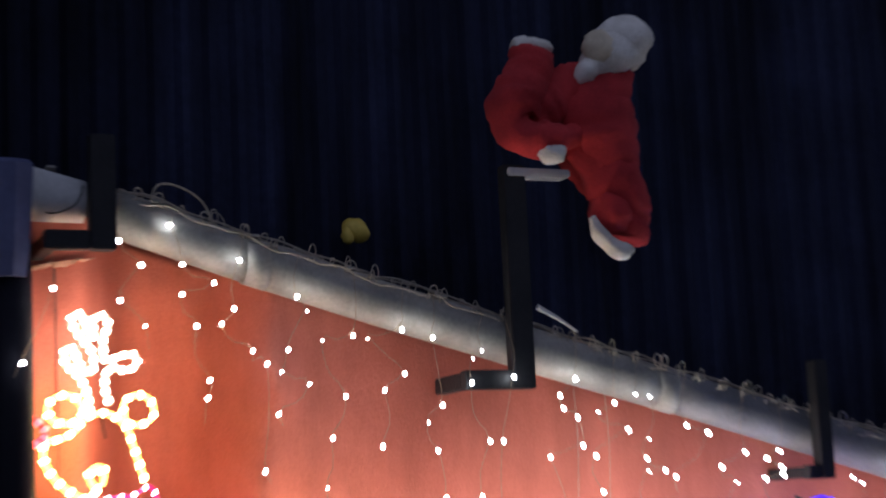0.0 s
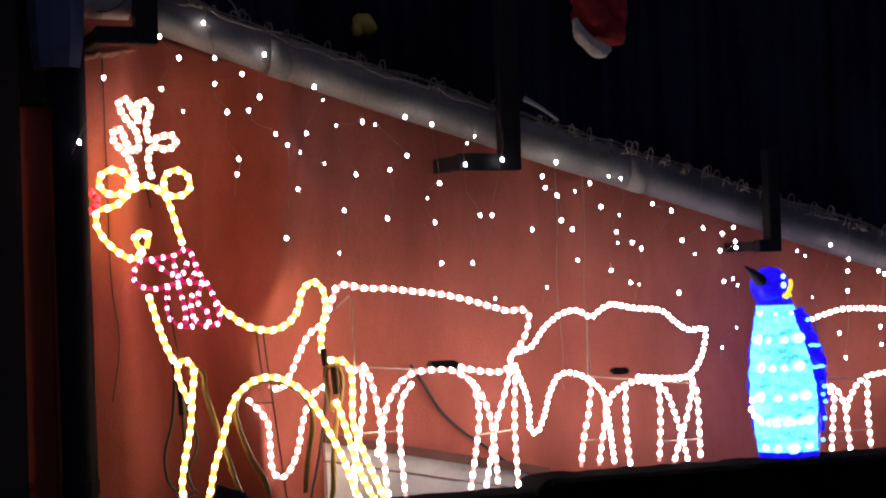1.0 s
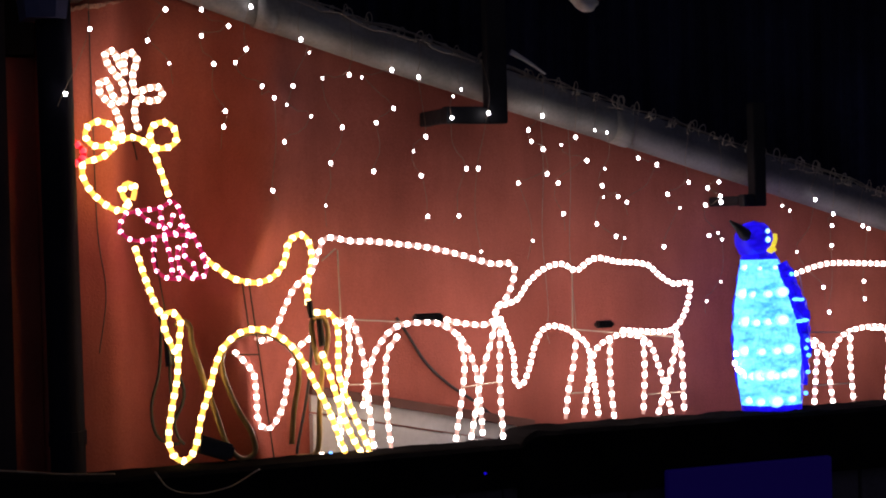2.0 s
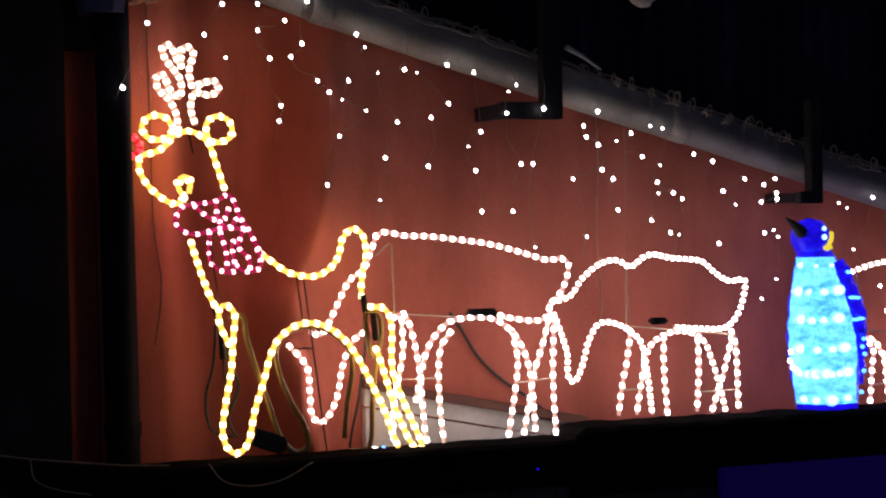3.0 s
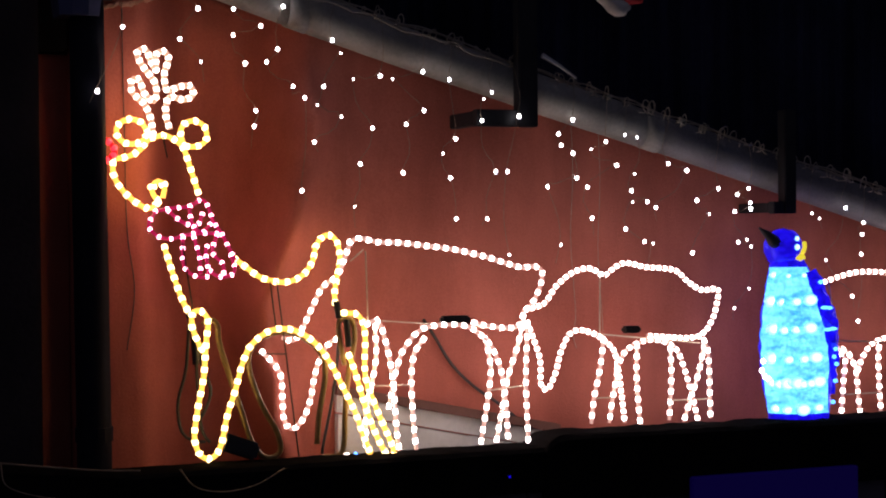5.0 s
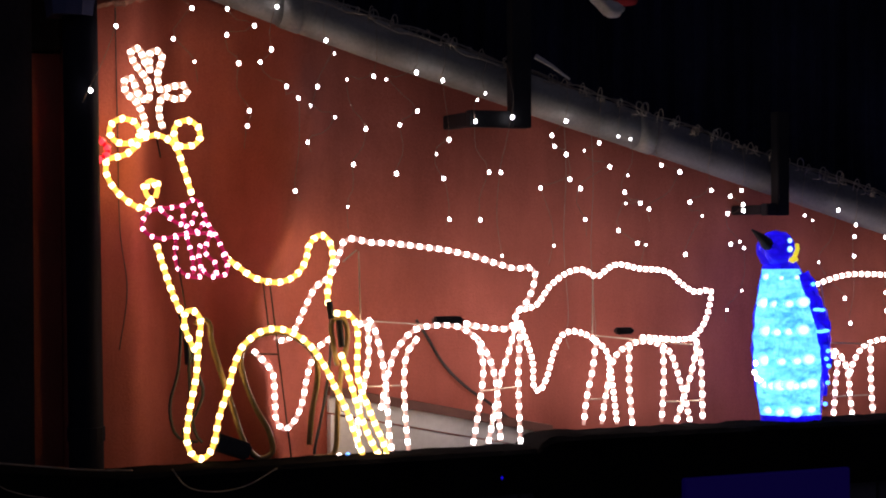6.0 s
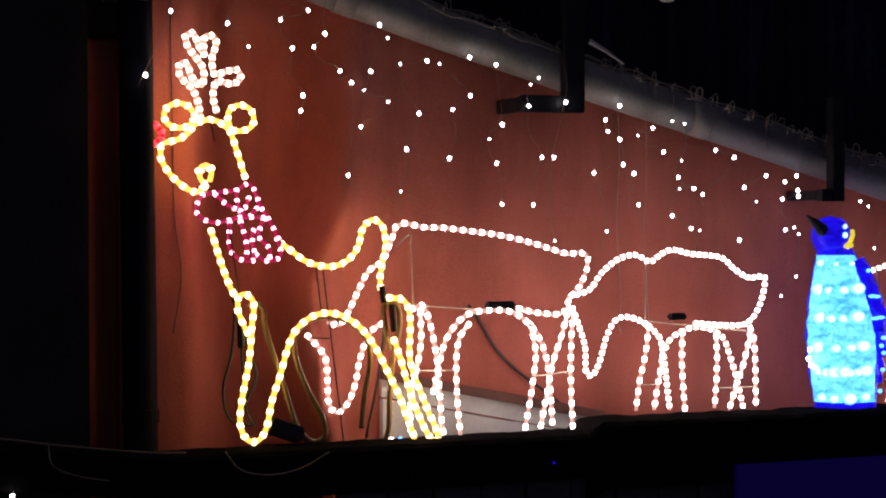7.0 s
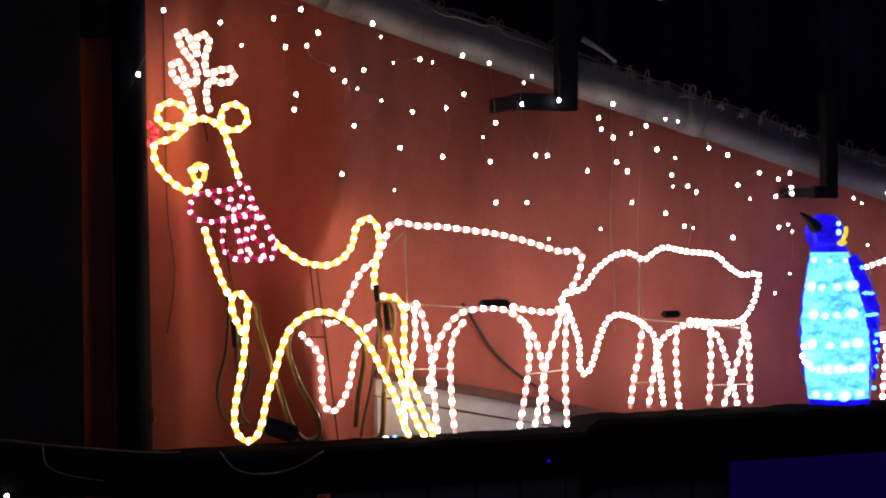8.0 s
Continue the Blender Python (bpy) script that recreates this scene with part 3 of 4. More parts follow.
strand([(0.019, 2.173), (-0.064, 1.985, 0.05)])
strand([(0.182, 2.294), (0.238, 2.234), (0.183, 2.144), (0.245, 2.080)])
strand([(0.312, 2.337), (0.343, 2.237), (0.424, 2.191), (0.341, 2.161), (0.376, 2.080), (0.407, 1.943), (0.401, 1.898)])
strand([(0.493, 2.250), (0.475, 2.125), (0.441, 2.086), (0.521, 2.017), (0.576, 1.989, -0.06), (0.545, 1.710)])
strand([(0.644, 2.157), (0.670, 2.119), (0.616, 2.019), (0.615, 1.968, -0.06), (0.670, 1.930), (0.585, 1.854)])
strand([(0.794, 2.055), (0.709, 2.043), (0.768, 1.897), (0.728, 1.790), (0.709, 1.663)])
strand([(0.932, 2.071), (0.834, 2.047), (0.935, 1.954), (0.877, 1.911), (0.865, 1.764)])
strand([(1.019, 2.050), (1.039, 1.869), (0.997, 1.824), (1.020, 1.750), (1.038, 1.625)])
strand([(1.161, 2.014), (1.134, 1.993), (1.105, 1.923, 0.050), (1.172, 1.770), (1.142, 1.624)])
strand([(1.229, 1.938, 0.050), (1.212, 1.770), (1.215, 1.512)])
strand([(1.439, 1.934), (1.389, 1.889), (1.398, 1.854), (1.439, 1.829), (1.451, 1.751), (1.349, 1.723), (1.394, 1.541)])
strand([(1.556, 1.867), (1.503, 1.842), (1.594, 1.792), (1.489, 1.722), (1.505, 1.624)])
strand([(1.625, 1.889), (1.669, 1.882), (1.659, 1.765), (1.647, 1.711), (1.704, 1.676), (1.651, 1.675), (1.624, 1.589), (1.693, 1.548), (1.724, 1.542)])
strand([(1.782, 1.799), (1.851, 1.777), (1.736, 1.657)])
strand([(1.969, 1.719), (1.888, 1.680), (1.934, 1.635), (1.870, 1.510)])
strand([(2.085, 1.719), (2.041, 1.699), (2.090, 1.672), (2.092, 1.652), (2.031, 1.643), (2.077, 1.550), (2.042, 1.542), (2.093, 1.528), (2.084, 1.389), (2.027, 1.326)])
strand([(2.332, 1.636), (2.363, 1.619)])
strand([(2.467, 1.654), (2.387, 1.479), (2.492, 1.355)])
strand([(2.539, 1.604), (2.533, 1.564), (2.530, 1.497), (2.514, 1.270)])
strand([(2.661, 1.561), (2.685, 1.551), (2.661, 1.371), (2.663, 1.310)])

# loops of spare cable lying along the gutter
spare = thing("spare_cable", (0, -0.12, 0), "pale loops of spare light cable lying in the gutter", "cable")
random.seed(9)
for i in range(62):
    x = 0.24 + i * 0.052 + random.uniform(-0.018, 0.018)
    r = random.choice((0.007, 0.010, 0.012, 0.014, 0.017))
    tip, y, z = random.uniform(-0.5, 0.5), random.uniform(-0.185, -0.15), eave(x) + 0.110 + random.uniform(-0.004, 0.006)
    ring = [(x + r * (math.cos(a) + tip * math.sin(a)), y + 0.006 * math.cos(a), z + r * (0.9 + 1.25 * math.sin(a))) for a in np.linspace(-1.2, 4.3, 9)]
    cable(spare, "loop", [(x - 2.2 * r, y + 0.01, z - 0.004), *ring[::-1], (x + 2.4 * r, y + 0.01, z - 0.012)], 0.0019, WIRE, (0, -0.12, 0))
for i in range(30):
    x = (1.44 if i < 20 else 0.42 - 20 * 0.09) + i * (0.07 if i < 20 else 0.09) + random.uniform(-0.014, 0.014)
    h, w, z = random.uniform(0.02, 0.036), random.uniform(0.007, 0.012), eave(x) + 0.110
    cable(spare, "hook", [(x - w * 0.8, -0.172, z - 0.01), (x - w, -0.182, z + h * 0.4), (x - w * 0.3, -0.186, z + h), (x + w * 0.6, -0.184, z + h * 0.95), (x + w, -0.183, z + h * 0.4), (x + w * 0.3, -0.181, z - 0.008)], 0.0015, WIRE, (0, -0.12, 0))
for k in range(1):
    squiggle = [(x + 0.03 * noise.noise(Vector((x * 17, k * 5.0, 0))), -0.186 - 0.004 * k, eave(x) + 0.103 + 0.022 * noise.noise(Vector((x * 11, k * 3.0, 2.0)))) for x in np.linspace(0.24 + 0.4 * k, 1.22, 36)]
    cable(spare, "squiggle", squiggle, 0.0022, WIRE, (0, -0.12, 0))
for k in range(3):
    cable(spare, "run", [(x, -0.13 - 0.015 * k, eave(x) + 0.117 + random.uniform(0, 0.018)) for x in np.linspace(0.2, 3.4, 40)], 0.0025, WIRE, (0, -0.12, 0))
cable(spare, "loop", [(0.27, -0.16, eave(0.27) + 0.115), (0.29, -0.17, eave(0.29) + 0.165), (0.34, -0.17, eave(0.34) + 0.18), (0.40, -0.17, eave(0.4) + 0.165), (0.44, -0.16, eave(0.44) + 0.115)], 0.003, WIRE, (0, -0.12, 0))

# ---- the light figures ----
Y = -0.26


def figure(x, z, label):
    o = (x, Y, z)
    return thing("reindeer_light", o, label, "light figure", "rope light figures"), o


def rods(f, o, segments, material=ROD):
    for a, b in segments:
        p, q = Vector((a[0], Y + 0.006, a[1])) - Vector(o), Vector((b[0], Y + 0.006, b[1])) - Vector(o)
        part("frame_rod", sweep(bmesh.new(), [p, (p + q) / 2, q], 0.0024, 5), material, f)


def power_box(f, o, x0, x1, z, h=0.014):
    bm = box(bmesh.new(), x0 - o[0], x1 - o[0], -0.014, 0.014, z - h - o[2], z + h - o[2], 0.006)
    part("power_box", bm, RUBBER, f, "black plastic power box")


def lean(x, z):
    """The tall figure leans back: its head is close to the wall."""
    return Y + 0.18 * min(1, max(0, (z - 1.38) / 0.3))


def turn(x, z):
    """The grazing figure turns its head towards the wall."""
    return Y + 0.18 * min(1, max(0, (0.70 - x) / 0.19))


# standing animal with raised head, scarf and antlers
deer, O = figure(0.4, 0.94, "yellow rope light reindeer with a pink scarf, on the parapet")
rope(deer, "ear", [(0.113, 1.886), (0.093, 1.912), (0.060, 1.920), (0.032, 1.908), (0.021, 1.882), (0.037, 1.856), (0.067, 1.848), (0.101, 1.859), (0.113, 1.886)], lean, TUBE_YELLOW, BULB_YELLOW, O, spacing=0.0345, radius=0.0076, size=0.0090)
rope(deer, "ear", [(0.219, 1.846), (0.211, 1.891), (0.234, 1.916), (0.266, 1.915), (0.287, 1.893), (0.286, 1.860), (0.257, 1.843), (0.222, 1.843)], lean, TUBE_YELLOW, BULB_YELLOW, O, spacing=0.0345, radius=0.0076, size=0.0090)
rope(deer, "forehead", [(0.010, 1.803), (0.058, 1.813), (0.092, 1.833), (0.114, 1.861), (0.160, 1.874), (0.194, 1.861), (0.219, 1.836), (0.235, 1.791), (0.251, 1.741), (0.263, 1.702)], lean, TUBE_YELLOW, BULB_YELLOW, O, spacing=0.0345, radius=0.0076, size=0.0090)
rope(deer, "jaw", [(0.011, 1.792), (0.012, 1.759), (0.032, 1.721), (0.064, 1.688), (0.099, 1.664), (0.125, 1.664), (0.141, 1.683)], lean, TUBE_YELLOW, BULB_YELLOW, O, spacing=0.0345, radius=0.0076, size=0.0090)
rope(deer, "chin", [(0.141, 1.683), (0.125, 1.708), (0.129, 1.733), (0.149, 1.741), (0.161, 1.720), (0.155, 1.692)], lean, TUBE_YELLOW, BULB_YELLOW, O, spacing=0.046, radius=0.0076, size=0.0090)
rope(deer, "nose", [(-0.022, 1.868), (0.007, 1.844), (0.015, 1.819), (-0.015, 1.796)], lambda x, z: lean(x, z) -0.010, TUBE_RED, BULB_RED, O, "red rope nose", spacing=0.024, radius=0.0078, size=0.0098, fill=0.1)
rope(deer, "antlers", [(0.117, 1.876), (0.111, 1.920), (0.092, 1.961), (0.059, 1.994), (0.057, 2.029), (0.080, 2.030), (0.092, 1.994), (0.122, 1.970), (0.126, 2.019), (0.085, 2.076), (0.074, 2.108), (0.098, 2.119), (0.114, 2.084), (0.130, 2.060), (0.128, 2.101), (0.148, 2.116), (0.166, 2.094), (0.153, 2.052), (0.159, 2.003), (0.193, 2.012), (0.227, 2.017), (0.237, 1.991), (0.209, 1.976), (0.167, 1.982), (0.155, 1.937), (0.170, 1.880)], lambda x, z: lean(x, z) -0.050, TUBE_ANTLER, BULB_ANTLER, O, "white rope antlers", spacing=0.024, radius=0.0084, size=0.0090, fill=0.1)
rope(deer, "scarf_band", [(0.129, 1.653), (0.177, 1.661), (0.229, 1.666), (0.276, 1.685), (0.297, 1.618), (0.316, 1.581), (0.333, 1.531), (0.345, 1.502)], lambda x, z: lean(x, z) -0.008, TUBE_PINK, BULB_PINK, O, "pink rope scarf", spacing=0.035, radius=0.0052, size=0.0064, fill=0.15)
rope(deer, "scarf_band", [(0.129, 1.653), (0.102, 1.612), (0.122, 1.581), (0.163, 1.572), (0.232, 1.587), (0.300, 1.586)], lambda x, z: lean(x, z) -0.008, TUBE_PINK, BULB_PINK, O, "pink rope scarf", spacing=0.035, radius=0.0052, size=0.0064, fill=0.15)
rope(deer, "scarf_band", [(0.197, 1.574), (0.187, 1.517), (0.190, 1.485), (0.220, 1.463), (0.254, 1.467), (0.257, 1.532), (0.270, 1.557)], lambda x, z: lean(x, z) -0.008, TUBE_PINK, BULB_PINK, O, "pink rope scarf", spacing=0.035, radius=0.0052, size=0.0064, fill=0.15)
rope(deer, "scarf_band", [(0.331, 1.522), (0.336, 1.485), (0.321, 1.465), (0.283, 1.462), (0.257, 1.483)], lambda x, z: lean(x, z) -0.008, TUBE_PINK, BULB_PINK, O, "pink rope scarf", spacing=0.035, radius=0.0052, size=0.0064, fill=0.15)
rope(deer, "scarf_band", [(0.167, 1.653), (0.204, 1.619), (0.245, 1.612), (0.268, 1.648)], lambda x, z: lean(x, z) -0.008, TUBE_PINK, BULB_PINK, O, "pink rope scarf", spacing=0.035, radius=0.0052, size=0.0064, fill=0.15)
rope(deer, "scarf_band", [(0.229, 1.666), (0.232, 1.612), (0.258, 1.590), (0.293, 1.623)], lambda x, z: lean(x, z) -0.008, TUBE_PINK, BULB_PINK, O, "pink rope scarf", spacing=0.035, radius=0.0052, size=0.0064, fill=0.15)
rope(deer, "scarf_band", [(0.230, 1.574), (0.237, 1.516), (0.232, 1.468)], lambda x, z: lean(x, z) -0.008, TUBE_PINK, BULB_PINK, O, "pink rope scarf", spacing=0.035, radius=0.0052, size=0.0064, fill=0.15)
rope(deer, "scarf_band", [(0.299, 1.581), (0.277, 1.532), (0.302, 1.498), (0.299, 1.463)], lambda x, z: lean(x, z) -0.008, TUBE_PINK, BULB_PINK, O, "pink rope scarf", spacing=0.035, radius=0.0052, size=0.0064, fill=0.15)
rope(deer, "chest", [(0.141, 1.547), (0.151, 1.486), (0.162, 1.429), (0.175, 1.381), (0.191, 1.357)], lean, TUBE_YELLOW, BULB_YELLOW, O, spacing=0.0345, radius=0.0076, size=0.0090)
rope(deer, "back", [(0.343, 1.511), (0.370, 1.489), (0.415, 1.455), (0.481, 1.442), (0.537, 1.460), (0.577, 1.500), (0.600, 1.550), (0.637, 1.579), (0.665, 1.561), (0.665, 1.507), (0.645, 1.457), (0.627, 1.408), (0.624, 1.367)], lean, TUBE_YELLOW, BULB_YELLOW, O, spacing=0.0345, radius=0.0076, size=0.0090)
rope(deer, "foreleg", [(0.191, 1.322), (0.191, 1.357), (0.213, 1.368), (0.237, 1.340), (0.231, 1.275), (0.223, 1.179), (0.204, 1.084), (0.195, 1.004), (0.214, 0.955), (0.246, 0.948), (0.272, 0.983), (0.290, 1.063), (0.317, 1.143), (0.335, 1.207), (0.361, 1.262), (0.412, 1.301), (0.464, 1.309), (0.515, 1.294), (0.566, 1.254), (0.608, 1.194), (0.642, 1.127), (0.676, 1.059), (0.701, 0.991), (0.726, 0.926)], lambda x, z: lean(x, z) -0.012, TUBE_YELLOW, BULB_YELLOW, O, spacing=0.0345, radius=0.0076, size=0.0090)
rope(deer, "foreleg", [(0.191, 1.322), (0.208, 1.276), (0.224, 1.252)], lambda x, z: lean(x, z) -0.012, TUBE_YELLOW, BULB_YELLOW, O, spacing=0.0345, radius=0.0076, size=0.0090)
rope(deer, "hind_leg", [(0.646, 1.350), (0.690, 1.341), (0.710, 1.290), (0.708, 1.190), (0.718, 1.131), (0.755, 1.038), (0.798, 0.935), (0.771, 0.933), (0.720, 1.040), (0.678, 1.175), (0.656, 1.234)], lambda x, z: lean(x, z) -0.012, TUBE_YELLOW, BULB_YELLOW, O, spacing=0.0345, radius=0.0076, size=0.0090)
rope(deer, "foreleg", [(0.229, 1.326), (0.245, 1.342), (0.270, 1.325), (0.275, 1.276), (0.302, 1.186), (0.335, 1.087), (0.368, 0.987), (0.410, 0.936), (0.453, 0.950), (0.445, 1.008), (0.403, 1.084), (0.370, 1.167), (0.362, 1.233), (0.396, 1.281), (0.465, 1.299), (0.533, 1.277), (0.585, 1.226), (0.593, 1.159), (0.575, 1.060), (0.566, 0.961)], lambda x, z: lean(x, z) +0.012, TUBE_OFF, None, O, "unlit amber rope leg", radius=0.0086)
rope(deer, "hind_leg", [(0.583, 0.927), (0.644, 0.940), (0.654, 1.057), (0.664, 1.157), (0.686, 1.273), (0.674, 1.332), (0.638, 1.324), (0.642, 1.257), (0.655, 1.190)], lambda x, z: lean(x, z) +0.012, TUBE_OFF, None, O, "unlit amber rope leg", radius=0.0086)
for x0, z0, x1, z1 in ((0.624, 1.385, 0.632, 1.335), (0.183, 1.36, 0.19, 1.335), (0.197, 1.33, 0.203, 1.215), (0.655, 1.33, 0.662, 1.25)):
    a, b = Vector((x0 - O[0], -0.005, z0 - O[2])), Vector((x1 - O[0], -0.005, z1 - O[2]))
    part("plug", sweep(bmesh.new(), [a, (a + b) / 2, b], 0.010, 8), RUBBER, deer, "black rubber plug")
rods(deer, O, [((0.427, 1.445), (0.443, 1.314)), ((0.447, 1.445), (0.509, 0.933)), ((0.384, 1.238), (0.474, 1.234)), ((0.20, 1.36), (0.17, 1.56)), ((0.118, 1.86), (0.13, 1.80))], RUST)

# grazing animal
deer, O = figure(0.9, 0.93, "warm white rope light reindeer grazing with lowered head")
rope(deer, "neck", [(0.678, 1.557), (0.664, 1.507), (0.646, 1.457), (0.612, 1.424), (0.587, 1.365), (0.565, 1.306), (0.543, 1.264), (0.513, 1.272)], turn, TUBE_WHITE, BULB_WHITE, O, spacing=0.031)
rope(deer, "face", [(0.453, 1.230), (0.493, 1.187), (0.510, 1.153), (0.513, 1.085), (0.516, 1.026), (0.535, 0.998), (0.561, 1.027), (0.580, 1.087), (0.590, 1.155), (0.605, 1.214), (0.626, 1.256), (0.654, 1.276)], turn, TUBE_WHITE, BULB_WHITE, O, spacing=0.031)
rope(deer, "back", [(0.678, 1.557), (0.699, 1.568), (0.761, 1.556), (0.823, 1.554), (0.914, 1.543), (1.005, 1.531), (1.098, 1.510), (1.173, 1.488), (1.229, 1.473), (1.268, 1.477), (1.296, 1.459), (1.286, 1.407), (1.256, 1.356), (1.231, 1.339), (1.226, 1.305), (1.188, 1.289), (1.113, 1.297), (1.057, 1.311)], turn, TUBE_WHITE, BULB_WHITE, O, spacing=0.031)
rope(deer, "leg", [(0.716, 1.315), (0.752, 1.322), (0.777, 1.254), (0.793, 1.170), (0.801, 1.085), (0.808, 0.984), (0.816, 0.934)], lambda x, z: turn(x, z) -0.012, TUBE_WHITE, BULB_WHITE, O, spacing=0.035)
rope(deer, "leg", [(0.751, 1.304), (0.753, 1.220), (0.739, 1.137), (0.720, 1.054), (0.718, 0.940)], lambda x, z: turn(x, z) +0.012, TUBE_WHITE, BULB_WHITE, O, spacing=0.035)
rope(deer, "leg", [(0.879, 0.924), (0.869, 1.029), (0.865, 1.148), (0.876, 1.223), (0.913, 1.273)], lambda x, z: turn(x, z) +0.012, TUBE_WHITE, BULB_WHITE, O, spacing=0.035)
rope(deer, "leg", [(1.108, 1.257), (1.125, 1.170), (1.113, 1.067), (1.088, 0.931)], lambda x, z: turn(x, z) +0.012, TUBE_WHITE, BULB_WHITE, O, spacing=0.035)
rope(deer, "leg", [(1.231, 1.287), (1.211, 1.218), (1.181, 1.133), (1.160, 1.031), (1.139, 0.933)], lambda x, z: turn(x, z) +0.012, TUBE_WHITE, BULB_WHITE, O, spacing=0.035)
rope(deer, "leg", [(1.239, 1.296), (1.234, 1.201), (1.232, 1.098), (1.238, 0.942)], lambda x, z: turn(x, z) -0.012, TUBE_WHITE, BULB_WHITE, O, spacing=0.035)
rope(deer, "leg_arch", [(0.783, 1.070), (0.806, 1.169), (0.831, 1.235), (0.886, 1.292), (0.959, 1.306), (1.033, 1.300), (1.088, 1.267), (1.124, 1.223), (1.151, 1.153), (1.163, 1.067), (1.171, 0.938)], lambda x, z: turn(x, z) -0.012, TUBE_WHITE, BULB_WHITE, O, spacing=0.033)
rods(deer, O, [((0.721, 1.326), (1.207, 1.285)), ((0.721, 1.531), (0.726, 1.322)), ((0.735, 1.13), (0.86, 1.128)), ((1.11, 1.10), (1.235, 1.11)), ((0.672, 1.50), (0.715, 1.535))])
power_box(deer, O, 0.955, 1.05, 1.318)

# smaller grazing animal
deer, O = figure(1.6, 0.96, "small warm white rope light reindeer grazing beside the larger one")
rope(deer, "face", [(1.245, 1.304), (1.272, 1.234), (1.287, 1.181), (1.289, 1.112), (1.312, 1.097), (1.338, 1.144), (1.359, 1.213), (1.389, 1.264), (1.428, 1.275), (1.477, 1.261), (1.506, 1.242), (1.545, 1.205), (1.563, 1.116), (1.580, 0.977)], Y, TUBE_WHITE, BULB_WHITE, O, spacing=0.022)
rope(deer, "back", [(1.230, 1.305), (1.231, 1.339), (1.256, 1.347), (1.304, 1.363), (1.344, 1.414), (1.403, 1.456), (1.462, 1.467), (1.511, 1.445), (1.551, 1.470), (1.591, 1.482), (1.661, 1.468), (1.762, 1.457), (1.813, 1.419), (1.864, 1.391), (1.922, 1.393), (1.921, 1.353), (1.904, 1.299), (1.871, 1.255), (1.819, 1.239), (1.656, 1.251)], Y, TUBE_WHITE, BULB_WHITE, O, spacing=0.022)
rope(deer, "leg", [(1.500, 1.243), (1.488, 1.156), (1.467, 1.069), (1.455, 0.982)], Y -0.012, TUBE_WHITE, BULB_WHITE, O, spacing=0.034)
rope(deer, "leg", [(1.560, 1.133), (1.542, 1.045), (1.531, 0.979)], Y +0.012, TUBE_WHITE, BULB_WHITE, O, spacing=0.034)
rope(deer, "leg", [(1.632, 1.219), (1.630, 1.130), (1.635, 1.041), (1.641, 0.978)], Y +0.012, TUBE_WHITE, BULB_WHITE, O, spacing=0.034)
rope(deer, "leg", [(1.754, 1.205), (1.756, 1.106), (1.747, 0.972)], Y +0.012, TUBE_WHITE, BULB_WHITE, O, spacing=0.034)
rope(deer, "leg", [(1.878, 1.209), (1.855, 1.120), (1.822, 1.031), (1.800, 0.969)], Y +0.012, TUBE_WHITE, BULB_WHITE, O, spacing=0.034)
rope(deer, "leg", [(1.864, 1.229), (1.877, 1.193), (1.882, 1.120), (1.885, 0.976)], Y -0.012, TUBE_WHITE, BULB_WHITE, O, spacing=0.034)
rope(deer, "leg_arch", [(1.548, 1.153), (1.579, 1.205), (1.639, 1.234), (1.700, 1.235), (1.760, 1.206), (1.790, 1.142), (1.819, 1.051), (1.838, 0.975)], Y -0.012, TUBE_WHITE, BULB_WHITE, O, spacing=0.026)
rods(deer, O, [((1.497, 1.26), (1.86, 1.22)), ((1.5, 1.44), (1.497, 1.26)), ((1.475, 1.06), (1.55, 1.06)), ((1.74, 1.04), (1.89, 1.04))])
power_box(deer, O, 1.575, 1.637, 1.272, 0.011)

# the animal behind the bird
deer, O = figure(2.6, 0.96, "warm white rope light reindeer half hidden by the blue bird")
rope(deer, "back", [(2.330, 1.399), (2.387, 1.416), (2.456, 1.433), (2.525, 1.438), (2.660, 1.432), (2.831, 1.420), (2.926, 1.378), (3.010, 1.355), (2.982, 1.277), (2.943, 1.211), (2.821, 1.203), (2.655, 1.211)], Y +0.030, TUBE_WHITE, BULB_WHITE, O, spacing=0.026)
rope(deer, "leg", [(2.382, 1.181), (2.426, 1.151), (2.421, 1.075), (2.412, 0.972)], Y +0.020, TUBE_WHITE, BULB_WHITE, O, spacing=0.033)
rope(deer, "leg", [(2.403, 1.189), (2.453, 1.167), (2.485, 1.108), (2.493, 1.032), (2.502, 0.965)], Y +0.040, TUBE_WHITE, BULB_WHITE, O, spacing=0.033)
rope(deer, "leg", [(2.580, 1.180), (2.578, 1.141), (2.580, 1.065), (2.587, 0.963)], Y +0.040, TUBE_WHITE, BULB_WHITE, O, spacing=0.033)
rope(deer, "leg", [(2.734, 1.201), (2.743, 1.133), (2.735, 1.056), (2.724, 0.960)], Y +0.040, TUBE_WHITE, BULB_WHITE, O, spacing=0.033)
rope(deer, "leg_arch", [(2.481, 1.110), (2.502, 1.156), (2.543, 1.198), (2.625, 1.216), (2.718, 1.208), (2.787, 1.151), (2.819, 1.052), (2.827, 0.955)], Y +0.020, TUBE_WHITE, BULB_WHITE, O, spacing=0.026)
rods(deer, O, [((2.354, 1.408), (2.391, 1.21)), ((2.391, 1.21), (2.574, 1.201)), ((2.40, 1.03), (2.56, 1.03))])


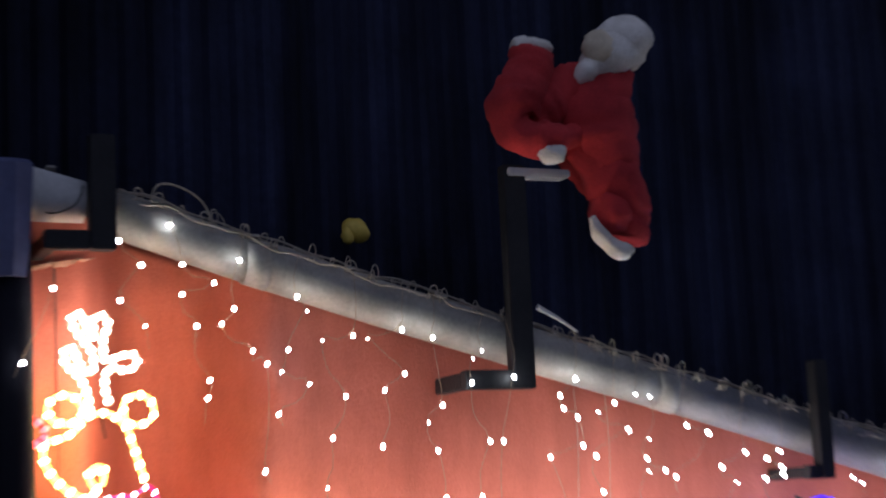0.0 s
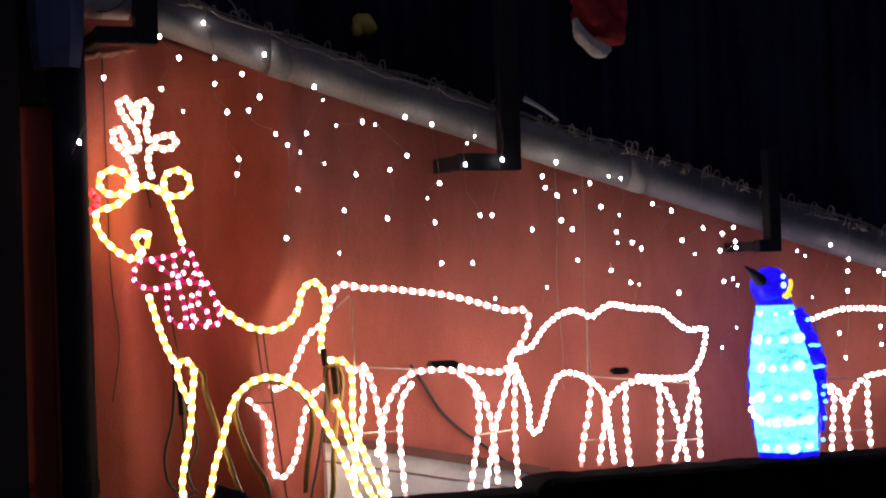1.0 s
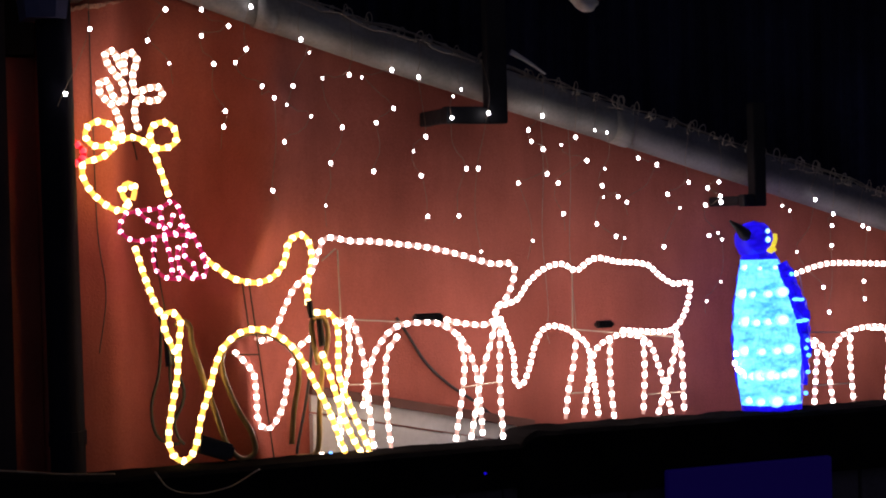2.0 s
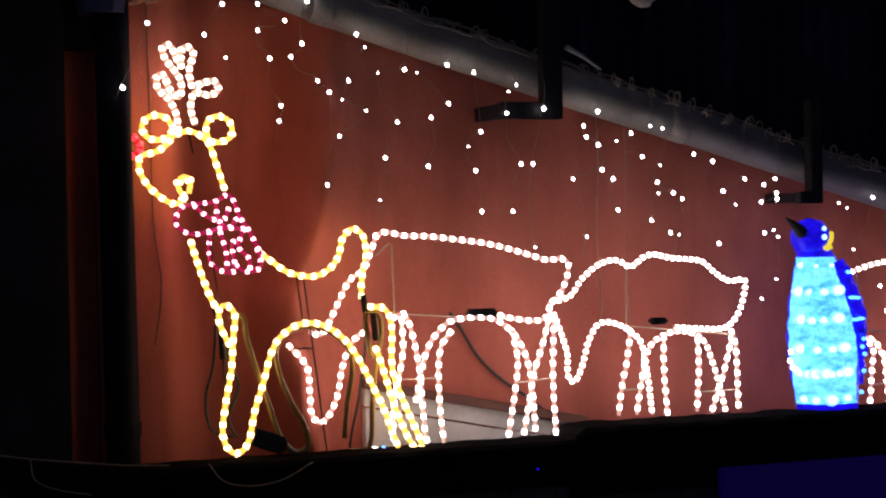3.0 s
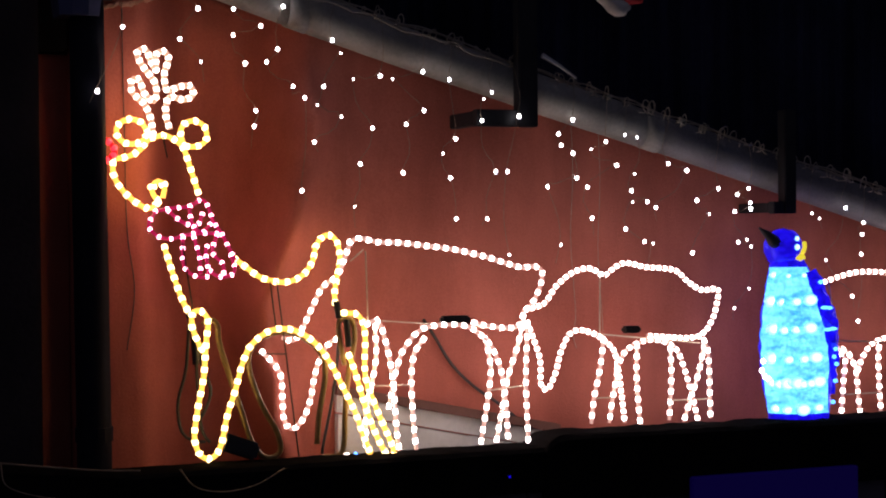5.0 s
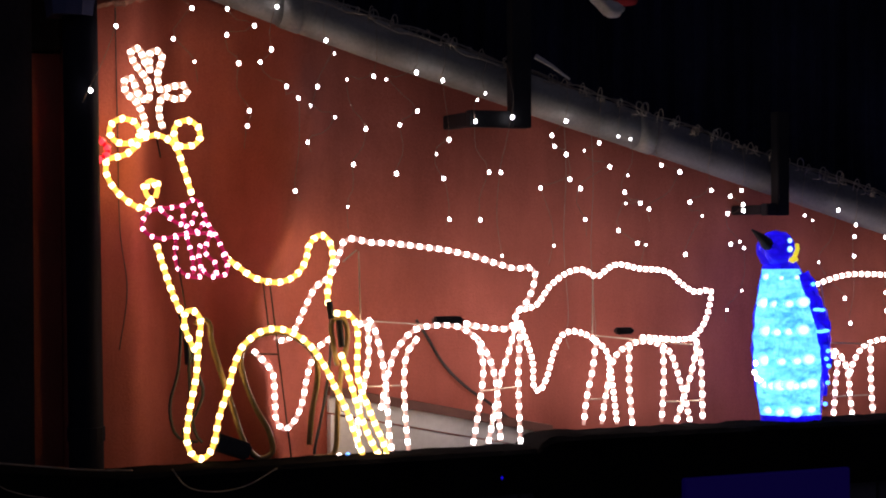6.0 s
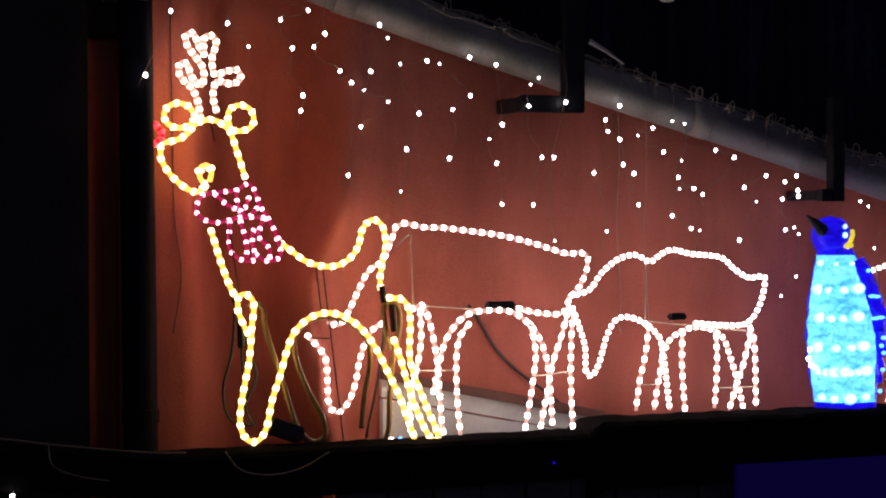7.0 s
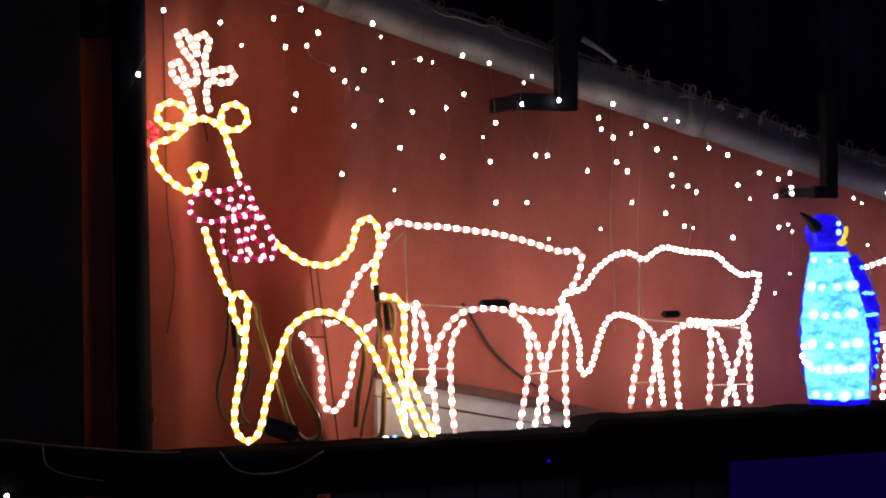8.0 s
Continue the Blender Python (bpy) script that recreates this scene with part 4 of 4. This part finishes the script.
# ---- blue lit bird ----
def bird():
    b = thing("penguin_light", (2.225, -0.25, 0.955), "glowing blue acrylic penguin with a cyan belly on the parapet", "light figure", "acrylic light figures")
    levels = [(0.0, 0.104, 0.012), (0.05, 0.111, 0.008), (0.12, 0.119, 0.003), (0.22, 0.124, -0.004), (0.32, 0.114, -0.010), (0.40, 0.097, -0.014), (0.46, 0.080, -0.020), (0.51, 0.064, -0.026), (0.53, 0.057, -0.030)]

    def shell(name, a0, a1, grow, z0, z1, mat, label, rough):
        bm, rings = bmesh.new(), []
        for k in range(25):
            z = z0 + (z1 - z0) * k / 24
            w = np.interp(z, [q[0] for q in levels], [q[1] for q in levels]) + grow
            c = np.interp(z, [q[0] for q in levels], [q[2] for q in levels])
            ring = []
            for j in range(25):
                a = radians(a0 + (a1 - a0) * j / 24)
                r = w + noise.noise(Vector((math.cos(a) * 4, math.sin(a) * 4, z * 30))) * rough
                ring.append(bm.verts.new((c + math.cos(a) * r, math.sin(a) * r * 0.8, z)))
            rings.append(ring)
        for p, q in zip(rings, rings[1:]):
            for j in range(24):
                bm.faces.new((p[j], p[j + 1], q[j + 1], q[j]))
        if a1 - a0 > 359:
            bm.faces.new([v for v in rings[0][:-1]][::-1])
            bm.faces.new(rings[-1][:-1])
            bmesh.ops.remove_doubles(bm, verts=bm.verts, dist=0.0005)
        else:
            bmesh.ops.solidify(bm, geom=bm.faces[:], thickness=0.006)
        bmesh.ops.recalc_face_normals(bm, faces=bm.faces)
        return part(name, bm, mat, b, label)

    shell("body", 0, 360, 0.0, 0.0, 0.53, BLUE, "deep blue acrylic body", 0.009)
    belly = shell("belly", 182, 299, 0.010, 0.028, 0.505, CYAN, "bright cyan acrylic belly", 0.010)
    for z in (0.045, 0.13, 0.21, 0.305, 0.395, 0.48):
        w = np.interp(z, [q[0] for q in levels], [q[1] for q in levels]) + 0.012
        c = np.interp(z, [q[0] for q in levels], [q[2] for q in levels])
        n = 9 if z == 0.13 else 4 if z < 0.45 else 3
        for j in range(n):
            a = radians(207 + 66 * j / (n - 1) + 5 * math.sin(z * 90 + j))
            s = (0.013 if (j + int(z * 100)) % 3 else 0.019) * (0.6 if z > 0.45 else 1)
            led(belly, (c + math.cos(a) * w, math.sin(a) * w * 0.8, z + 0.004 * math.sin(j * 5)), (s * 1.55, s * 0.5, s * 1.1), BULB_CYAN)
    bm = ball(bmesh.new(), (-0.045, 0, 0.568), (0.066, 0.062, 0.062), 16, 12)
    for v in bm.verts:
        v.co += v.normal * noise.noise(v.co * 60) * 0.006
    head = part("head", bm, BLUE, b)
    bm = bmesh.new()
    sweep(bm, [Vector((-0.075, -0.02, 0.575)), Vector((-0.10, -0.025, 0.592)), Vector((-0.125, -0.03, 0.612)), Vector((-0.158, -0.032, 0.634))], lambda s: 0.024 * (1 - s) ** 0.8 + 0.003, 10)
    part("beak", bm, RUBBER, head, "black beak and brow", True)
    bm = ball(bmesh.new(), (0.004, -0.038, 0.566), (0.014, 0.016, 0.024), 12, 8, pose(0, 0, 0, 0, 25, 0))
    ball(bm, (-0.012, -0.050, 0.536), (0.018, 0.013, 0.011), 8, 6)
    for v in bm.verts:
        v.co += v.normal * noise.noise(v.co * 90) * 0.006
    part("cheek", bm, CHEEK, head, "yellow acrylic cheek patch")
    for x, z, s in ((-0.030, 0.598, 0.009), (-0.030, 0.570, 0.011)):
        led(head, (x, -0.058, z), (s, s * 0.6, s), BULB_CYAN)
    bm = bmesh.new()
    sweep(bm, smooth_path([Vector((0.02, -0.05, 0.49)), Vector((0.062, -0.055, 0.38)), Vector((0.100, -0.05, 0.26)), Vector((0.115, -0.04, 0.16)), Vector((0.108, -0.035, 0.07))], 0.02), lambda s: 0.014 + 0.022 * math.sin(math.pi * min(1, s + 0.15)), 18)
    bm.normal_update()
    for v in bm.verts:
        v.co += v.normal * (noise.noise(v.co * 38) * 0.012 + noise.noise(v.co * 90) * 0.005)
    wing = part("flipper", bm, BLUE, b)
    for x, y, z in ((0.042, -0.085, 0.455), (0.072, -0.086, 0.37), (0.052, -0.092, 0.372), (0.062, -0.094, 0.30), (0.085, -0.090, 0.302), (0.100, -0.083, 0.235), (0.108, -0.075, 0.185), (0.090, -0.088, 0.21), (0.104, -0.074, 0.13), (0.098, -0.068, 0.06)):
        led(wing, (x, y, z), (0.017, 0.006, 0.006) if 0.29 < z < 0.38 else (0.009, 0.006, 0.007), BULB_BLUE)
    for x, z in ((-0.145, 0.20), (-0.15, 0.17), (-0.14, 0.15), (-0.125, 0.14)):
        led(b, (x, -0.03, z), (0.0075, 0.007, 0.0085), STAR)
    return b


bird()

# ---- cables and power supply by the standing figure ----
leads = thing("black_leads", (0.2, -0.2, 0.93), "tangled black leads hanging below the standing figure", "cable")
LO = (0.2, -0.2, 0.93)
cable(leads, "lead", [(0.19, -0.24, 1.33), (0.185, -0.22, 1.20), (0.165, -0.2, 1.10), (0.175, -0.2, 1.02), (0.21, -0.2, 0.99), (0.26, -0.2, 0.985)], 0.0050, RUBBER, LO)
cable(leads, "lead", [(0.205, -0.24, 1.30), (0.235, -0.22, 1.20), (0.262, -0.2, 1.13), (0.235, -0.2, 1.06), (0.20, -0.2, 1.02), (0.23, -0.2, 0.98)], 0.0054, RUBBER, LO)
cable(leads, "lead", [(0.21, -0.24, 1.27), (0.22, -0.21, 1.15), (0.235, -0.2, 1.02), (0.27, -0.2, 0.97)], 0.005, RUBBER, LO)
cable(leads, "lead", [(0.645, -0.23, 1.33), (0.64, -0.22, 1.2), (0.625, -0.21, 1.08), (0.60, -0.21, 0.97), (0.59, -0.22, 0.93)], 0.0048, RUBBER, LO)
brick = bmesh.new()
box(brick, -0.056, 0.056, -0.03, 0.03, -0.026, 0.026, 0.008)
pb = part("power_supply", brick, RUBBER, None)
pb.matrix_world = pose(0.329, -0.25, 0.974, 0, 20, 0)
tagged(pb, "black plastic power supply lying on the parapet", "power supply")

wl = thing("wall_cables", (0, 0, 0), "thin cables hanging down the stucco wall", "cable")
cable(wl, "cable", [(1.0, -0.01, 1.31), (1.036, -0.012, 1.256), (1.094, -0.012, 1.165), (1.171, -0.012, 1.091), (1.26, -0.012, 1.03), (1.36, -0.012, 0.95)], 0.005, RUBBER)
cable(wl, "cable", [(0.055, -0.01, 2.25), (0.06, -0.008, 1.9), (0.065, -0.008, 1.6), (0.085, -0.008, 1.42), (0.06, -0.008, 1.24)], 0.0018, RUBBER)
for x, z in ((1.52, 1.20), (1.62, 1.14)):
    cable(wl, "cable", [(x, -0.02, eave(x) + 0.05), (x + 0.012, -0.008, eave(x) - 0.14), (x + 0.002, -0.009, (eave(x) + z) / 2), (x + 0.018, -0.008, z + 0.12), (x + 0.008, -0.008, z + 0.05), (x + 0.02, -0.008, z)], 0.0009, WIRE)

string = thing("rail_string", (0, -0.41, 0), "thin wire drooping along the dark rail", "cable")
cable(string, "wire", [(-1.2, -0.40, 1.083), (-0.8, -0.40, 1.035), (-0.48, -0.40, 1.004), (-0.363, -0.40, 0.985), (-0.243, -0.40, 0.968), (-0.106, -0.40, 0.95), (0.02, -0.405, 0.942)], 0.0024, STRAND, (0, -0.41, 0))
cable(string, "droop", [(0.12, -0.405, 0.94), (0.16, -0.42, 0.89), (0.24, -0.42, 0.872), (0.33, -0.42, 0.885), (0.42, -0.405, 0.925)], 0.0018, STRAND, (0, -0.41, 0))
cable(string, "droop", [(-0.36, -0.405, 0.985), (-0.35, -0.42, 0.93), (-0.29, -0.42, 0.90), (-0.2, -0.42, 0.88)], 0.0016, STRAND, (0, -0.41, 0))
# small lamps on the rail and the coping
led(string, (0.685, 0.16, 0.931), (0.006, 0.006, 0.006), BULB_BLUE)
led(string, (0.657, 0.16, 0.930), (0.009, 0.006, 0.006), BULB_WHITE)
led(string, (1.109, -0.006, 0.858), (0.004, 0.004, 0.004), BLUE)
led(string, (-0.455, -0.01, 0.856), (0.006, 0.006, 0.006), STAR)
